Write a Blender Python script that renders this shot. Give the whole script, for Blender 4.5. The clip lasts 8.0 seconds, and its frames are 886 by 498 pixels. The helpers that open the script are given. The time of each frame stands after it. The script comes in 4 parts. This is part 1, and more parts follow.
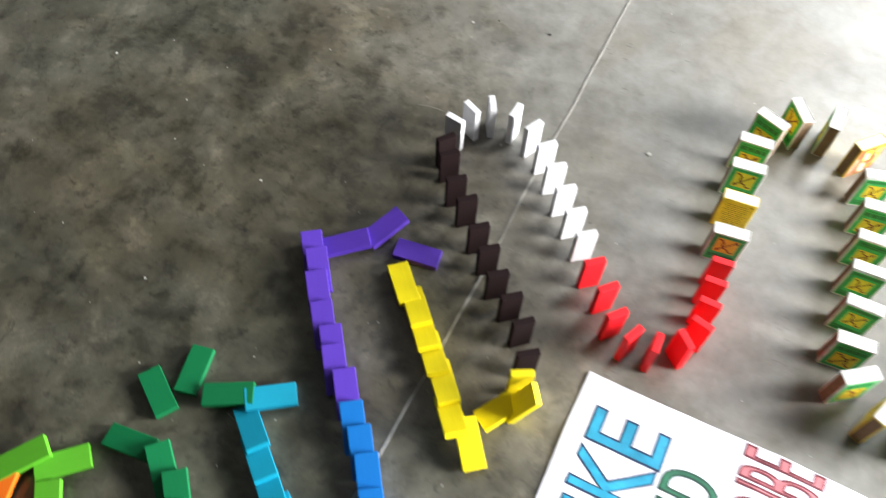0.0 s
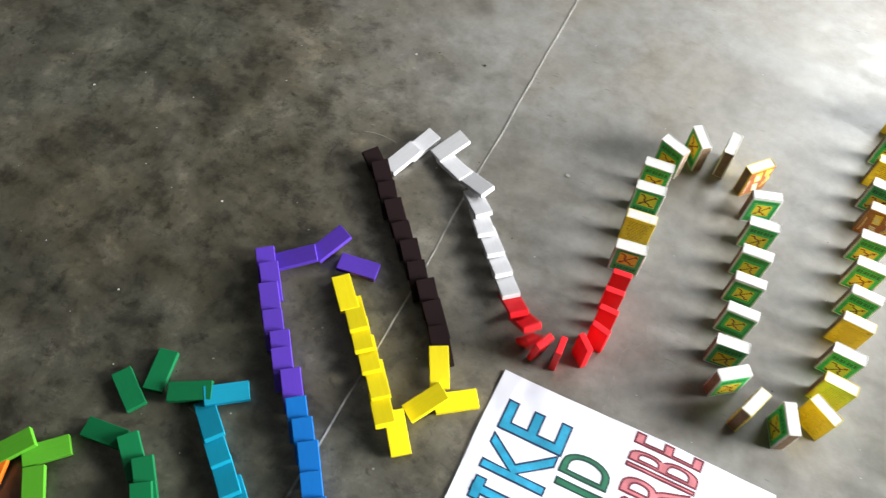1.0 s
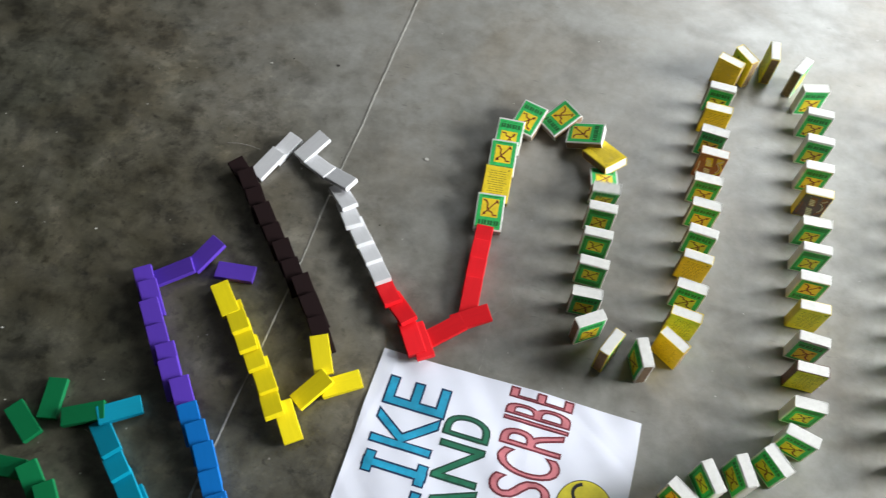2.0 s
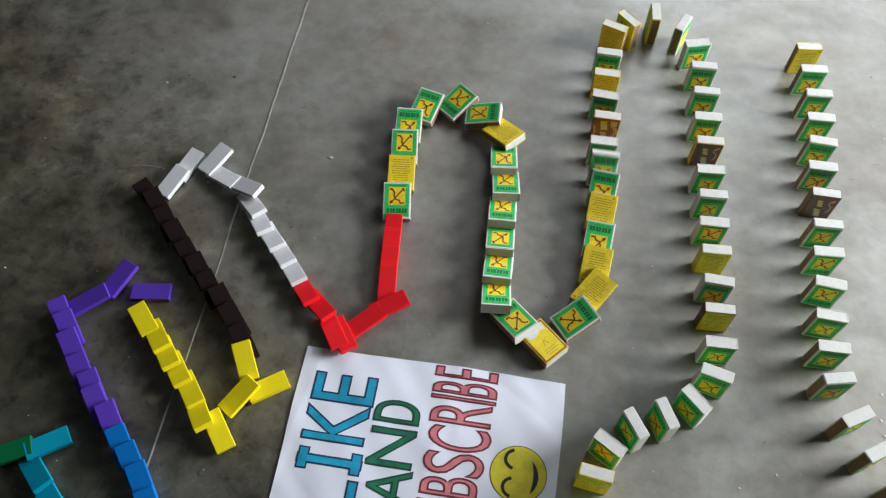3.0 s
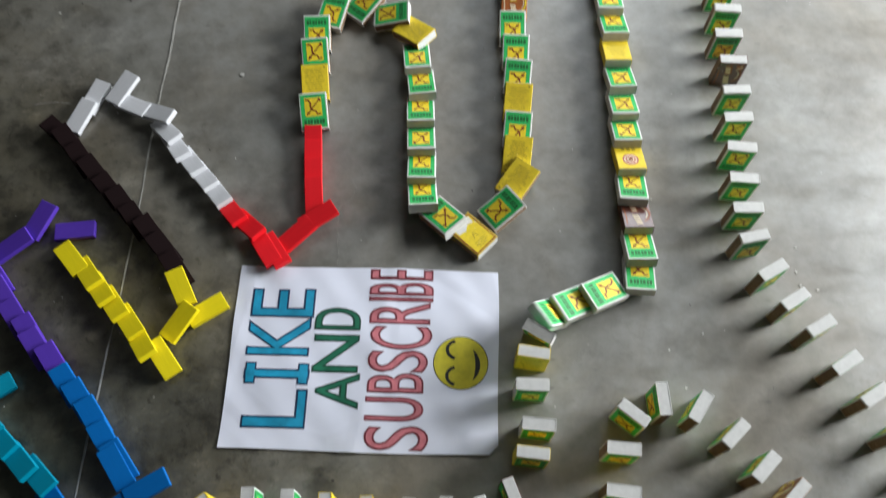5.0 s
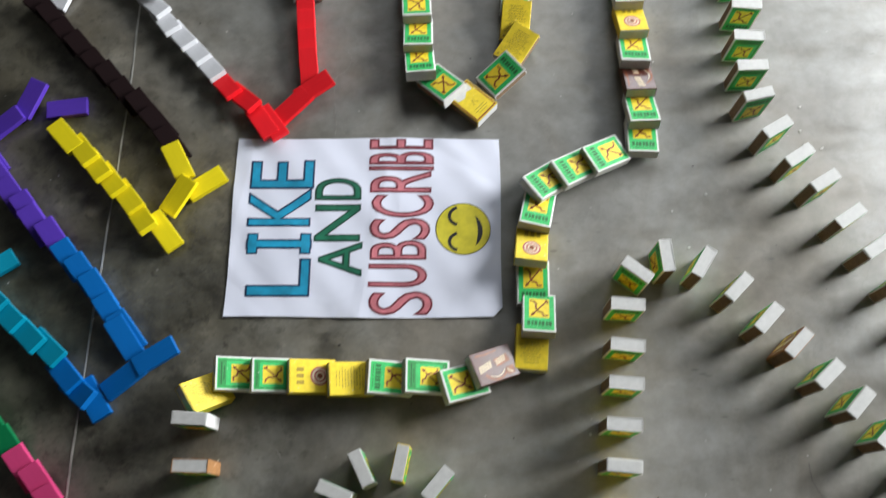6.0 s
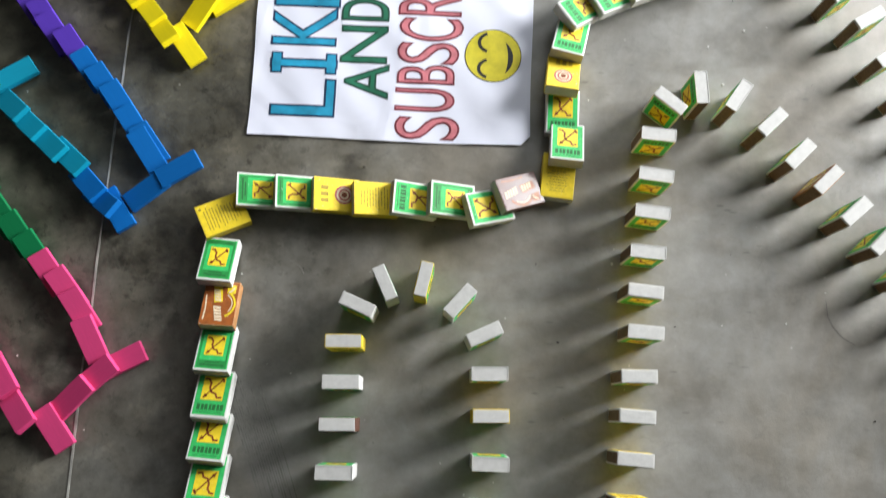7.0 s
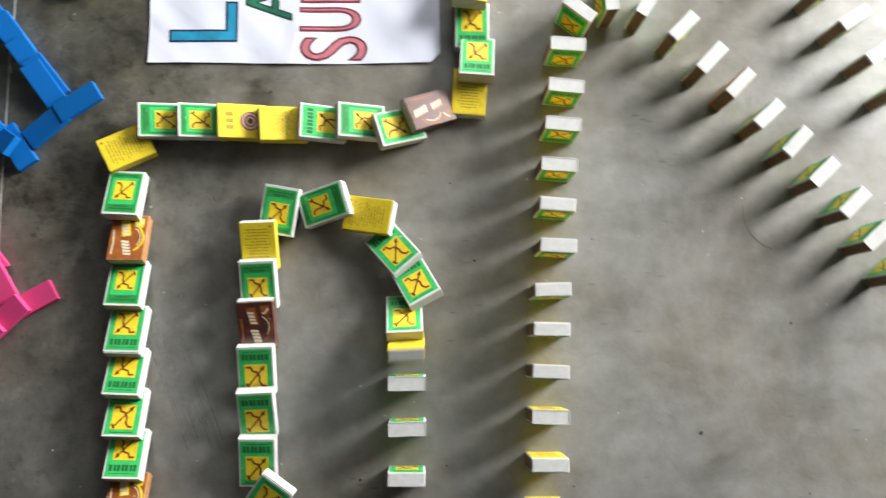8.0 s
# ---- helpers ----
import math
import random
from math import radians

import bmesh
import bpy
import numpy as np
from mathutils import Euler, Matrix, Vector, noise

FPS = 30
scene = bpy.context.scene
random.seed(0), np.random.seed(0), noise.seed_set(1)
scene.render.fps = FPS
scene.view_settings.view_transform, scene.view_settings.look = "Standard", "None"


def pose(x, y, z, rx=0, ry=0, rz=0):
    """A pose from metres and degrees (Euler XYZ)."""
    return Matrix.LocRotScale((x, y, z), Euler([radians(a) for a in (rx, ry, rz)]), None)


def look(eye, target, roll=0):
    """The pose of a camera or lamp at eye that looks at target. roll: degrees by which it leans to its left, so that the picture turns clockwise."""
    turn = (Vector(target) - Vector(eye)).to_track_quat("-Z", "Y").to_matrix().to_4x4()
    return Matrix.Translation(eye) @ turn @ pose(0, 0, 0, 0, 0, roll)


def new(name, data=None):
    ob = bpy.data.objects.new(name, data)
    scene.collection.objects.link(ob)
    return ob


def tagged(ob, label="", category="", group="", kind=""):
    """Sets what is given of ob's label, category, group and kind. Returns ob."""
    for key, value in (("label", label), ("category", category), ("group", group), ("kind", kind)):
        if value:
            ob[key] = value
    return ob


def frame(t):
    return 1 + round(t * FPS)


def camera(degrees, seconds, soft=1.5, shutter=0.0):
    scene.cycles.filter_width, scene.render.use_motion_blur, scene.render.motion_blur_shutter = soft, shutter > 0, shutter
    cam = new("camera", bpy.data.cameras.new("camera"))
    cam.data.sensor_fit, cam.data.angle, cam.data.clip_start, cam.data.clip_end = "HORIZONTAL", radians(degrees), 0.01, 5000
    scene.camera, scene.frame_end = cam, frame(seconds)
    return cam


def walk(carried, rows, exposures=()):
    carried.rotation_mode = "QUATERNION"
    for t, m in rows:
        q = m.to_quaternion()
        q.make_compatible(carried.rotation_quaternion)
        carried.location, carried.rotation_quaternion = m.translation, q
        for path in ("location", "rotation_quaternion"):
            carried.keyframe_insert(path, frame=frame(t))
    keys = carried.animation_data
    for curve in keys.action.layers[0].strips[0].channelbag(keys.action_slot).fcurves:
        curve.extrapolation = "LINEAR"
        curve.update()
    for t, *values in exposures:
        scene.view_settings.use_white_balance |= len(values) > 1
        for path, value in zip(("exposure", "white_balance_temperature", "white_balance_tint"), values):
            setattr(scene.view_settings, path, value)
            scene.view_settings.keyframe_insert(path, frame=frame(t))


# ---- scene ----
cam = camera(56.8, 8.0, soft=1.2, shutter=0.5)
PATH = [
    (0, (-0.159, -0.23, 0.709), (-0.571, 0.715, -1.005), 3.3),
    (0.3, (-0.125, -0.234, 0.754), (-0.51, 0.666, -0.99), 4.4),
    (0.5, (-0.127, -0.229, 0.788), (-0.497, 0.669, -0.961), 5.0),
    (1, (-0.088, -0.233, 0.823), (-0.479, 0.695, -0.905), 3.7),
    (1.5, (-0.044, -0.237, 0.855), (-0.381, 0.691, -0.884), 3.2),
    (2, (0.001, -0.238, 0.868), (-0.247, 0.735, -0.862), 3.0),
    (2.1, (0.007, -0.238, 0.868), (-0.227, 0.739, -0.861), 3.4),
    (2.2, (0.023, -0.232, 0.869), (-0.197, 0.741, -0.864), 2.8),
    (3.3, (0.063, -0.256, 0.872), (-0.061, 0.756, -0.848), 1.0),
    (3.5, (0.061, -0.252, 0.872), (-0.034, 0.75, -0.856), 1.9),
    (4, (0.072, -0.245, 0.88), (0.017, 0.747, -0.855), 1.9),
    (4.5, (0.076, -0.259, 0.877), (0.054, 0.716, -0.869), 1.8),
    (4.7, (0.08, -0.262, 0.881), (0.066, 0.662, -0.893), 1.6),
    (5.8, (0.093, -0.293, 0.851), (0.102, 0.362, -1.038), 0.9),
    (6, (0.083, -0.319, 0.847), (0.087, 0.331, -1.044), 0.4),
    (6.5, (0.057, -0.346, 0.837), (0.059, 0.207, -1.085), 1.7),
    (7, (0.057, -0.387, 0.82), (0.068, 0.016, -1.139), 3.9),
    (7.5, (0.084, -0.387, 0.811), (0.097, -0.093, -1.168), 4.7),
    (8, (0.126, -0.402, 0.808), (0.182, -0.144, -1.175), 11.7),
]
EXPOSURES = [(0.0, 0.52, 6500, 10), (0.5, 0.30, 6500, 10), (1.0, 0.14, 6480, 10), (1.5, -0.14, 6450, 9), (2.0, -0.42, 6350, 8), (3.5, -0.97, 6220, 8), (4.5, -0.97, 6220, 8), (6.0, -0.76, 6250, 9), (7.0, -0.34, 6370, 10), (8.0, -0.16, 6450, 10)]
walk(cam, [(t, look(eye, target, roll)) for t, eye, target, roll in PATH], EXPOSURES)

# ---------------------------------------------------------------- light
# the room is lit by daylight through one open doorway in the east wall
DOOR_X, DOOR_Y0, DOOR_Y1, DOOR_H = 1.90, 0.32, 1.32, 2.0
world = bpy.data.worlds.new("daylight")
scene.world = world
world.use_nodes = True
wn = world.node_tree.nodes
sky = wn.new("ShaderNodeTexSky")
sky.sky_type, sky.sun_disc = "NISHITA", False
sky.sun_elevation, sky.sun_rotation = radians(48), radians(250)
wn["Background"].inputs["Strength"].default_value = 0.10
world.node_tree.links.new(sky.outputs["Color"], wn["Background"].inputs["Color"])

door_light = bpy.data.lights.new("doorway_daylight", "AREA")
door_light.shape, door_light.size, door_light.size_y = "RECTANGLE", DOOR_Y1 - DOOR_Y0 - 0.06, 0.95
door_light.energy, door_light.color = 220.0, (1.0, 1.0, 0.985)
lamp = new("doorway_daylight", door_light)
lamp.matrix_world = look((DOOR_X + 0.05, (DOOR_Y0 + DOOR_Y1) / 2, 0.68), (0.0, (DOOR_Y0 + DOOR_Y1) / 2 - 0.2, 0.42))

WIN_X0, WIN_X1, WIN_Z0, WIN_Z1 = 0.25, 1.75, 1.05, 2.25  # a small window in the north wall
window_light = bpy.data.lights.new("window_daylight", "AREA")
window_light.shape, window_light.size, window_light.size_y = "RECTANGLE", WIN_X1 - WIN_X0 - 0.06, WIN_Z1 - WIN_Z0 - 0.06
window_light.energy, window_light.color = 76.0, (0.96, 0.99, 1.0)
lamp = new("window_daylight", window_light)
lamp.matrix_world = look(((WIN_X0 + WIN_X1) / 2, 2.66, (WIN_Z0 + WIN_Z1) / 2), ((WIN_X0 + WIN_X1) / 2, 0.0, (WIN_Z0 + WIN_Z1) / 2 - 0.4))


# ---------------------------------------------------------------- materials
def mat(name, rough=0.6, metal=0.0, spec=0.5):
    m = bpy.data.materials.new(name)
    m.use_nodes = True
    b = m.node_tree.nodes["Principled BSDF"]
    b.inputs["Roughness"].default_value = rough
    b.inputs["Metallic"].default_value = metal
    b.inputs["Specular IOR Level"].default_value = spec
    return m, m.node_tree, b


def noise_node(nt, scale, detail=4.0, rough=0.55, dist=0.0, vec=None):
    n = nt.nodes.new("ShaderNodeTexNoise")
    n.inputs["Scale"].default_value, n.inputs["Detail"].default_value = scale, detail
    n.inputs["Roughness"].default_value, n.inputs["Distortion"].default_value = rough, dist
    if vec is not None:
        nt.links.new(vec, n.inputs["Vector"])
    return n


def ramp(nt, src, stops):
    r = nt.nodes.new("ShaderNodeValToRGB")
    while len(r.color_ramp.elements) < len(stops):
        r.color_ramp.elements.new(0.5)
    for e, (p, c) in zip(r.color_ramp.elements, stops):
        e.position, e.color = p, (c if len(c) == 4 else (*c, 1))
    nt.links.new(src, r.inputs["Fac"])
    return r


def mix(nt, kind, fac, a, b):
    n = nt.nodes.new("ShaderNodeMix")
    n.data_type, n.blend_type = "RGBA", kind
    for sock, v in ((n.inputs["Factor"], fac), (n.inputs["A"], a), (n.inputs["B"], b)):
        if isinstance(v, bpy.types.NodeSocket):
            nt.links.new(v, sock)
        else:
            sock.default_value = v if isinstance(v, (int, float)) else (*v, 1)
    return n.outputs["Result"]


def bump(nt, b, src, strength, dist):
    n = nt.nodes.new("ShaderNodeBump")
    n.inputs["Strength"].default_value, n.inputs["Distance"].default_value = strength, dist
    nt.links.new(src, n.inputs["Height"])
    nt.links.new(n.outputs["Normal"], b.inputs["Normal"])


def surface(name, col, rough=0.6, vary=0.12, scale=60, grain=0.15, spec=0.5, grain_scale=500, wear=0.0):
    """Plain coloured stock with blotches, a change from piece to piece, fine relief and, by wear, rubbed spots of bare card."""
    m, nt, b = mat(name, rough, 0, spec)
    tc = nt.nodes.new("ShaderNodeTexCoord")
    info = nt.nodes.new("ShaderNodeObjectInfo")
    shift = nt.nodes.new("ShaderNodeVectorMath")
    shift.operation = "MULTIPLY_ADD"
    nt.links.new(info.outputs["Random"], shift.inputs[0])
    shift.inputs[1].default_value = (7.3, 3.1, 5.7)
    nt.links.new(tc.outputs["Object"], shift.inputs[2])
    vec = shift.outputs["Vector"]
    n = noise_node(nt, scale, 4, vec=vec)
    lo, hi = tuple(c * (1 - vary) for c in col), tuple(min(1, c * (1 + vary)) for c in col)
    r = ramp(nt, n.outputs["Fac"], [(0.3, lo), (0.7, hi)])
    k = ramp(nt, info.outputs["Random"], [(0.0, (1 - vary,) * 3), (1.0, (1.0,) * 3)])
    out = mix(nt, "MULTIPLY", 1.0, r.outputs["Color"], k.outputs["Color"])
    if wear:
        wn_ = noise_node(nt, 260, 5, 0.7, vec=vec)
        wr = ramp(nt, wn_.outputs["Fac"], [(0.70 - 0.1 * wear, (0, 0, 0)), (0.76 - 0.1 * wear, (0.7, 0.7, 0.7))])
        out = mix(nt, "MIX", wr.outputs["Color"], out, (0.66, 0.64, 0.58))
    nt.links.new(out, b.inputs["Base Color"])
    g = noise_node(nt, grain_scale, 3, vec=vec)
    bump(nt, b, g.outputs["Fac"], grain, 0.0004)
    return m


def cement_floor():
    m, nt, b = mat("polished_cement", 0.5, 0, 1.0)
    tc = nt.nodes.new("ShaderNodeTexCoord").outputs["Object"]
    big = noise_node(nt, 2.2, 5, 0.6, 0.4, tc)
    mid = noise_node(nt, 9.0, 8, 0.62, 0.25, tc)
    fine = noise_node(nt, 55.0, 6, 0.65, 0.2, tc)
    grit = noise_node(nt, 420.0, 3, 0.6, 0.0, tc)
    c1 = ramp(nt, big.outputs["Fac"], [(0.3, (0.196, 0.192, 0.176)), (0.7, (0.262, 0.258, 0.241))])
    c2 = ramp(nt, mid.outputs["Fac"], [(0.32, (0.62, 0.60, 0.57)), (0.44, (0.88, 0.87, 0.86)), (0.54, (1.0, 1.0, 1.0)), (0.70, (1.16, 1.16, 1.16))])
    c3 = ramp(nt, fine.outputs["Fac"], [(0.3, (0.78, 0.77, 0.75)), (0.65, (1.10, 1.10, 1.10))])
    col = mix(nt, "MULTIPLY", 0.75, c1.outputs["Color"], c2.outputs["Color"])
    col = mix(nt, "MULTIPLY", 0.8, col, c3.outputs["Color"])
    # to the west: rough pits, worn pale patches, and daylight's fall-off painted in darker
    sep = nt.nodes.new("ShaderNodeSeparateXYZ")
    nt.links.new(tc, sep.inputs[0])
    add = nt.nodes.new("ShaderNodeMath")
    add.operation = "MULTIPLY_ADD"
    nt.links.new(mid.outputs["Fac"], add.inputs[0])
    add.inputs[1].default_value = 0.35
    # the roughness and painted darkening thin out to the north and to the south
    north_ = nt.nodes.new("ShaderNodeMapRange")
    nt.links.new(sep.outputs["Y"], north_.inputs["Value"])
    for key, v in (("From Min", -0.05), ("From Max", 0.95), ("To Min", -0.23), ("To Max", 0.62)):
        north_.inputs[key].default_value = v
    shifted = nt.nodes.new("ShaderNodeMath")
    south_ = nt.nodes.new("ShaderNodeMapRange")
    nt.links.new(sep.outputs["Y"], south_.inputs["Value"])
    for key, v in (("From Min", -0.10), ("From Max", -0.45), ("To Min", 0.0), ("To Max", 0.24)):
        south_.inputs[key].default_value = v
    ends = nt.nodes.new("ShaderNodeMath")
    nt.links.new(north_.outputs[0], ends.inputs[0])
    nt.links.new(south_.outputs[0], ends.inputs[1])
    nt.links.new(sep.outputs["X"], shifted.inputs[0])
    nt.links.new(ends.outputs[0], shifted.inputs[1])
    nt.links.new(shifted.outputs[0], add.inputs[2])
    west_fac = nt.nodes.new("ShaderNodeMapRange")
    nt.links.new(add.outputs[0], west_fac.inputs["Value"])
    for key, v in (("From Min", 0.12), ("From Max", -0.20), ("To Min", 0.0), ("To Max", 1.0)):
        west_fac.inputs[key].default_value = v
    # the painted darkening eases off again at the far west end
    far_fade = nt.nodes.new("ShaderNodeMapRange")
    nt.links.new(sep.outputs["X"], far_fade.inputs["Value"])
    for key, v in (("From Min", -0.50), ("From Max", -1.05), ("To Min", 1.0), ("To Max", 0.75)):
        far_fade.inputs[key].default_value = v
    west_dark_fac = nt.nodes.new("ShaderNodeMath")
    west_dark_fac.operation = "MULTIPLY"
    nt.links.new(west_fac.outputs[0], west_dark_fac.inputs[0])
    nt.links.new(far_fade.outputs[0], west_dark_fac.inputs[1])
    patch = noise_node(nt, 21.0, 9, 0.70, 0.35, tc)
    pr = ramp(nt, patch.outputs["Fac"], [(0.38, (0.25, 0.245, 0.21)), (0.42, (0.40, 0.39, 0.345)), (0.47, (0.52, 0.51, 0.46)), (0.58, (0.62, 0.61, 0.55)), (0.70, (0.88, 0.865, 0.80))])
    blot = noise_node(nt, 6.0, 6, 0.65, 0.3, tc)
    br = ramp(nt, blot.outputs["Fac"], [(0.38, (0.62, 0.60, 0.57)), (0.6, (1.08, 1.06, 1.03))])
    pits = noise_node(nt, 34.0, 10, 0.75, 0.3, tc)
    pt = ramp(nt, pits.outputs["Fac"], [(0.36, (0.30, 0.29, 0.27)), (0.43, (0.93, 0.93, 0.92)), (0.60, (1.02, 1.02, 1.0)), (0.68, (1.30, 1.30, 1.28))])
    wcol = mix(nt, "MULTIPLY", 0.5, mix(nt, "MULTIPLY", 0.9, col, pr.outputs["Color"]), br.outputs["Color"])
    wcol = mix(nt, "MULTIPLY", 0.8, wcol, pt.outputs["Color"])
    col = mix(nt, "MIX", west_dark_fac.outputs[0], col, wcol)
    # flaking skin of the western floor: dark pits between pale scales
    flake = noise_node(nt, 15.0, 12, 0.72, 0.2, tc)
    fl = ramp(nt, flake.outputs["Fac"], [(0.37, (0.42, 0.41, 0.38)), (0.43, (0.72, 0.71, 0.68)), (0.475, (1.02, 1.02, 1.0)), (0.56, (1.06, 1.06, 1.04)), (0.61, (1.45, 1.44, 1.40))])
    chip = noise_node(nt, 62.0, 8, 0.7, 0.3, tc)
    ch = ramp(nt, chip.outputs["Fac"], [(0.35, (0.50, 0.49, 0.46)), (0.42, (1.0, 1.0, 1.0)), (0.62, (1.0, 1.0, 1.0)), (0.69, (1.35, 1.35, 1.32))])
    skin = mix(nt, "MULTIPLY", 1.0, mix(nt, "MULTIPLY", 1.0, col, fl.outputs["Color"]), ch.outputs["Color"])
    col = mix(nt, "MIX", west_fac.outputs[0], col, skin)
    # far west: more of the light's fall-off painted as a darker, greener, blotchy tone
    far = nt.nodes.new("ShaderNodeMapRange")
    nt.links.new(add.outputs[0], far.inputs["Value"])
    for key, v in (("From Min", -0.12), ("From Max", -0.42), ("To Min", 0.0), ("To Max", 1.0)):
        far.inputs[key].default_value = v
    falloff_fac = nt.nodes.new("ShaderNodeMath")
    falloff_fac.operation = "MULTIPLY"
    nt.links.new(far.outputs[0], falloff_fac.inputs[0])
    nt.links.new(far_fade.outputs[0], falloff_fac.inputs[1])
    falloff = noise_node(nt, 7.5, 8, 0.68, 0.3, tc)
    dr = ramp(nt, falloff.outputs["Fac"], [(0.38, (0.36, 0.375, 0.315)), (0.50, (0.58, 0.59, 0.51)), (0.64, (0.86, 0.86, 0.81))])
    col = mix(nt, "MIX", falloff_fac.outputs[0], col, mix(nt, "MULTIPLY", 1.0, col, dr.outputs["Color"]))
    # brownish tread marks
    tread = noise_node(nt, 3.4, 6, 0.66, 0.5, tc)
    tr = ramp(nt, tread.outputs["Fac"], [(0.44, (1, 1, 1)), (0.62, (0.86, 0.79, 0.70))])
    col = mix(nt, "MULTIPLY", 1.0, col, tr.outputs["Color"])
    # worn polish: paler and darker smears of a few centimetres, drawn out along the trowel's way
    smear = nt.nodes.new("ShaderNodeMapping")
    smear.inputs["Rotation"].default_value, smear.inputs["Scale"].default_value = (0, 0, 0.9), (1.0, 2.2, 1.0)
    nt.links.new(tc, smear.inputs["Vector"])
    sm = noise_node(nt, 11.0, 10, 0.72, 0.35, smear.outputs["Vector"])
    smr = ramp(nt, sm.outputs["Fac"], [(0.36, (0.80, 0.78, 0.74)), (0.45, (0.95, 0.945, 0.93)), (0.55, (1.0, 1.0, 1.0)), (0.64, (1.14, 1.14, 1.15))])
    col = mix(nt, "MULTIPLY", 0.55, col, smr.outputs["Color"])
    # thin trowel scratches: narrow bands of a warped noise
    vein = noise_node(nt, 13.0, 9, 0.66, 0.3, tc)
    vr = ramp(nt, vein.outputs["Fac"], [(0.478, (1, 1, 1)), (0.494, (0.66, 0.65, 0.62)), (0.500, (0.60, 0.59, 0.57)), (0.506, (1, 1, 1))])
    where = noise_node(nt, 6.0, 3, 0.5, 0.4, tc)
    wr = ramp(nt, where.outputs["Fac"], [(0.46, (0, 0, 0)), (0.62, (0.30, 0.30, 0.30))])
    col = mix(nt, "MIX", wr.outputs["Color"], col, mix(nt, "MULTIPLY", 1.0, col, vr.outputs["Color"]))
    scr = nt.nodes.new("ShaderNodeMapping")
    scr.inputs["Rotation"].default_value, scr.inputs["Scale"].default_value = (0, 0, 0.5), (2.0, 40.0, 1.0)
    nt.links.new(tc, scr.inputs["Vector"])
    sn = noise_node(nt, 4.0, 5, 0.6, 0.5, scr.outputs["Vector"])
    srp = ramp(nt, sn.outputs["Fac"], [(0.60, (1, 1, 1)), (0.70, (1.22, 1.22, 1.2))])
    col = mix(nt, "MULTIPLY", wr.outputs["Color"], col, srp.outputs["Color"])
    # short dark nicks
    nk = nt.nodes.new("ShaderNodeMapping")
    nk.inputs["Rotation"].default_value, nk.inputs["Scale"].default_value = (0, 0, -0.25), (28.0, 110.0, 1.0)
    nt.links.new(tc, nk.inputs["Vector"])
    nv = nt.nodes.new("ShaderNodeTexVoronoi")
    nv.inputs["Scale"].default_value = 1.0
    nt.links.new(nk.outputs["Vector"], nv.inputs["Vector"])
    nr = ramp(nt, nv.outputs["Distance"], [(0.08, (0.6, 0.6, 0.6)), (0.15, (0, 0, 0))])
    nm = noise_node(nt, 7.0, 3, 0.6, 0.0, tc)
    nmr = ramp(nt, nm.outputs["Fac"], [(0.52, (0, 0, 0)), (0.62, (1, 1, 1))])
    col = mix(nt, "MIX", mix(nt, "MULTIPLY", 1.0, nr.outputs["Color"], nmr.outputs["Color"]), col, (0.08, 0.074, 0.066))
    # dusty scuffs and pale specks
    vor = nt.nodes.new("ShaderNodeTexVoronoi")
    vor.inputs["Scale"].default_value = 46.0
    nt.links.new(tc, vor.inputs["Vector"])
    sp = ramp(nt, vor.outputs["Distance"], [(0.035, (0.5, 0.5, 0.5)), (0.07, (0, 0, 0))])
    keep = noise_node(nt, 21.0, 2, 0.5, 0, tc)
    kr = ramp(nt, keep.outputs["Fac"], [(0.60, (0, 0, 0)), (0.64, (1, 1, 1))])
    col = mix(nt, "MIX", mix(nt, "MULTIPLY", 1.0, sp.outputs["Color"], kr.outputs["Color"]), col, (0.42, 0.41, 0.38))
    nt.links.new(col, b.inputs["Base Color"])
    rr = ramp(nt, sm.outputs["Fac"], [(0.36, (0.34,) * 3), (0.62, (0.52,) * 3)])
    nt.links.new(rr.outputs["Color"], b.inputs["Roughness"])
    h = mix(nt, "ADD", 0.5, mix(nt, "MULTIPLY", west_fac.outputs[0], fine.outputs["Fac"], patch.outputs["Fac"]), grit.outputs["Fac"])
    bump(nt, b, h, 0.12, 0.0016)
    return m


def paint(name, col, rough=0.55, spec=0.3):
    """Painted wooden tile: slight brush streaks along the tile and small chips of tone."""
    m, nt, b = mat(name, rough, 0, spec)
    tc = nt.nodes.new("ShaderNodeTexCoord")
    mp = nt.nodes.new("ShaderNodeMapping")
    mp.inputs["Scale"].default_value = (9, 9, 1.4)
    nt.links.new(tc.outputs["Object"], mp.inputs["Vector"])
    st = noise_node(nt, 60, 4, 0.6, 0.3, mp.outputs["Vector"])
    r = ramp(nt, st.outputs["Fac"], [(0.3, tuple(c * 0.95 for c in col)), (0.7, tuple(min(1, c * 1.02) for c in col))])
    info = nt.nodes.new("ShaderNodeObjectInfo")
    k = ramp(nt, info.outputs["Random"], [(0, (0.86,) * 3), (1, (1.0,) * 3)])
    nt.links.new(mix(nt, "MULTIPLY", 1.0, r.outputs["Color"], k.outputs["Color"]), b.inputs["Base Color"])
    bump(nt, b, st.outputs["Fac"], 0.06, 0.0004)
    return m


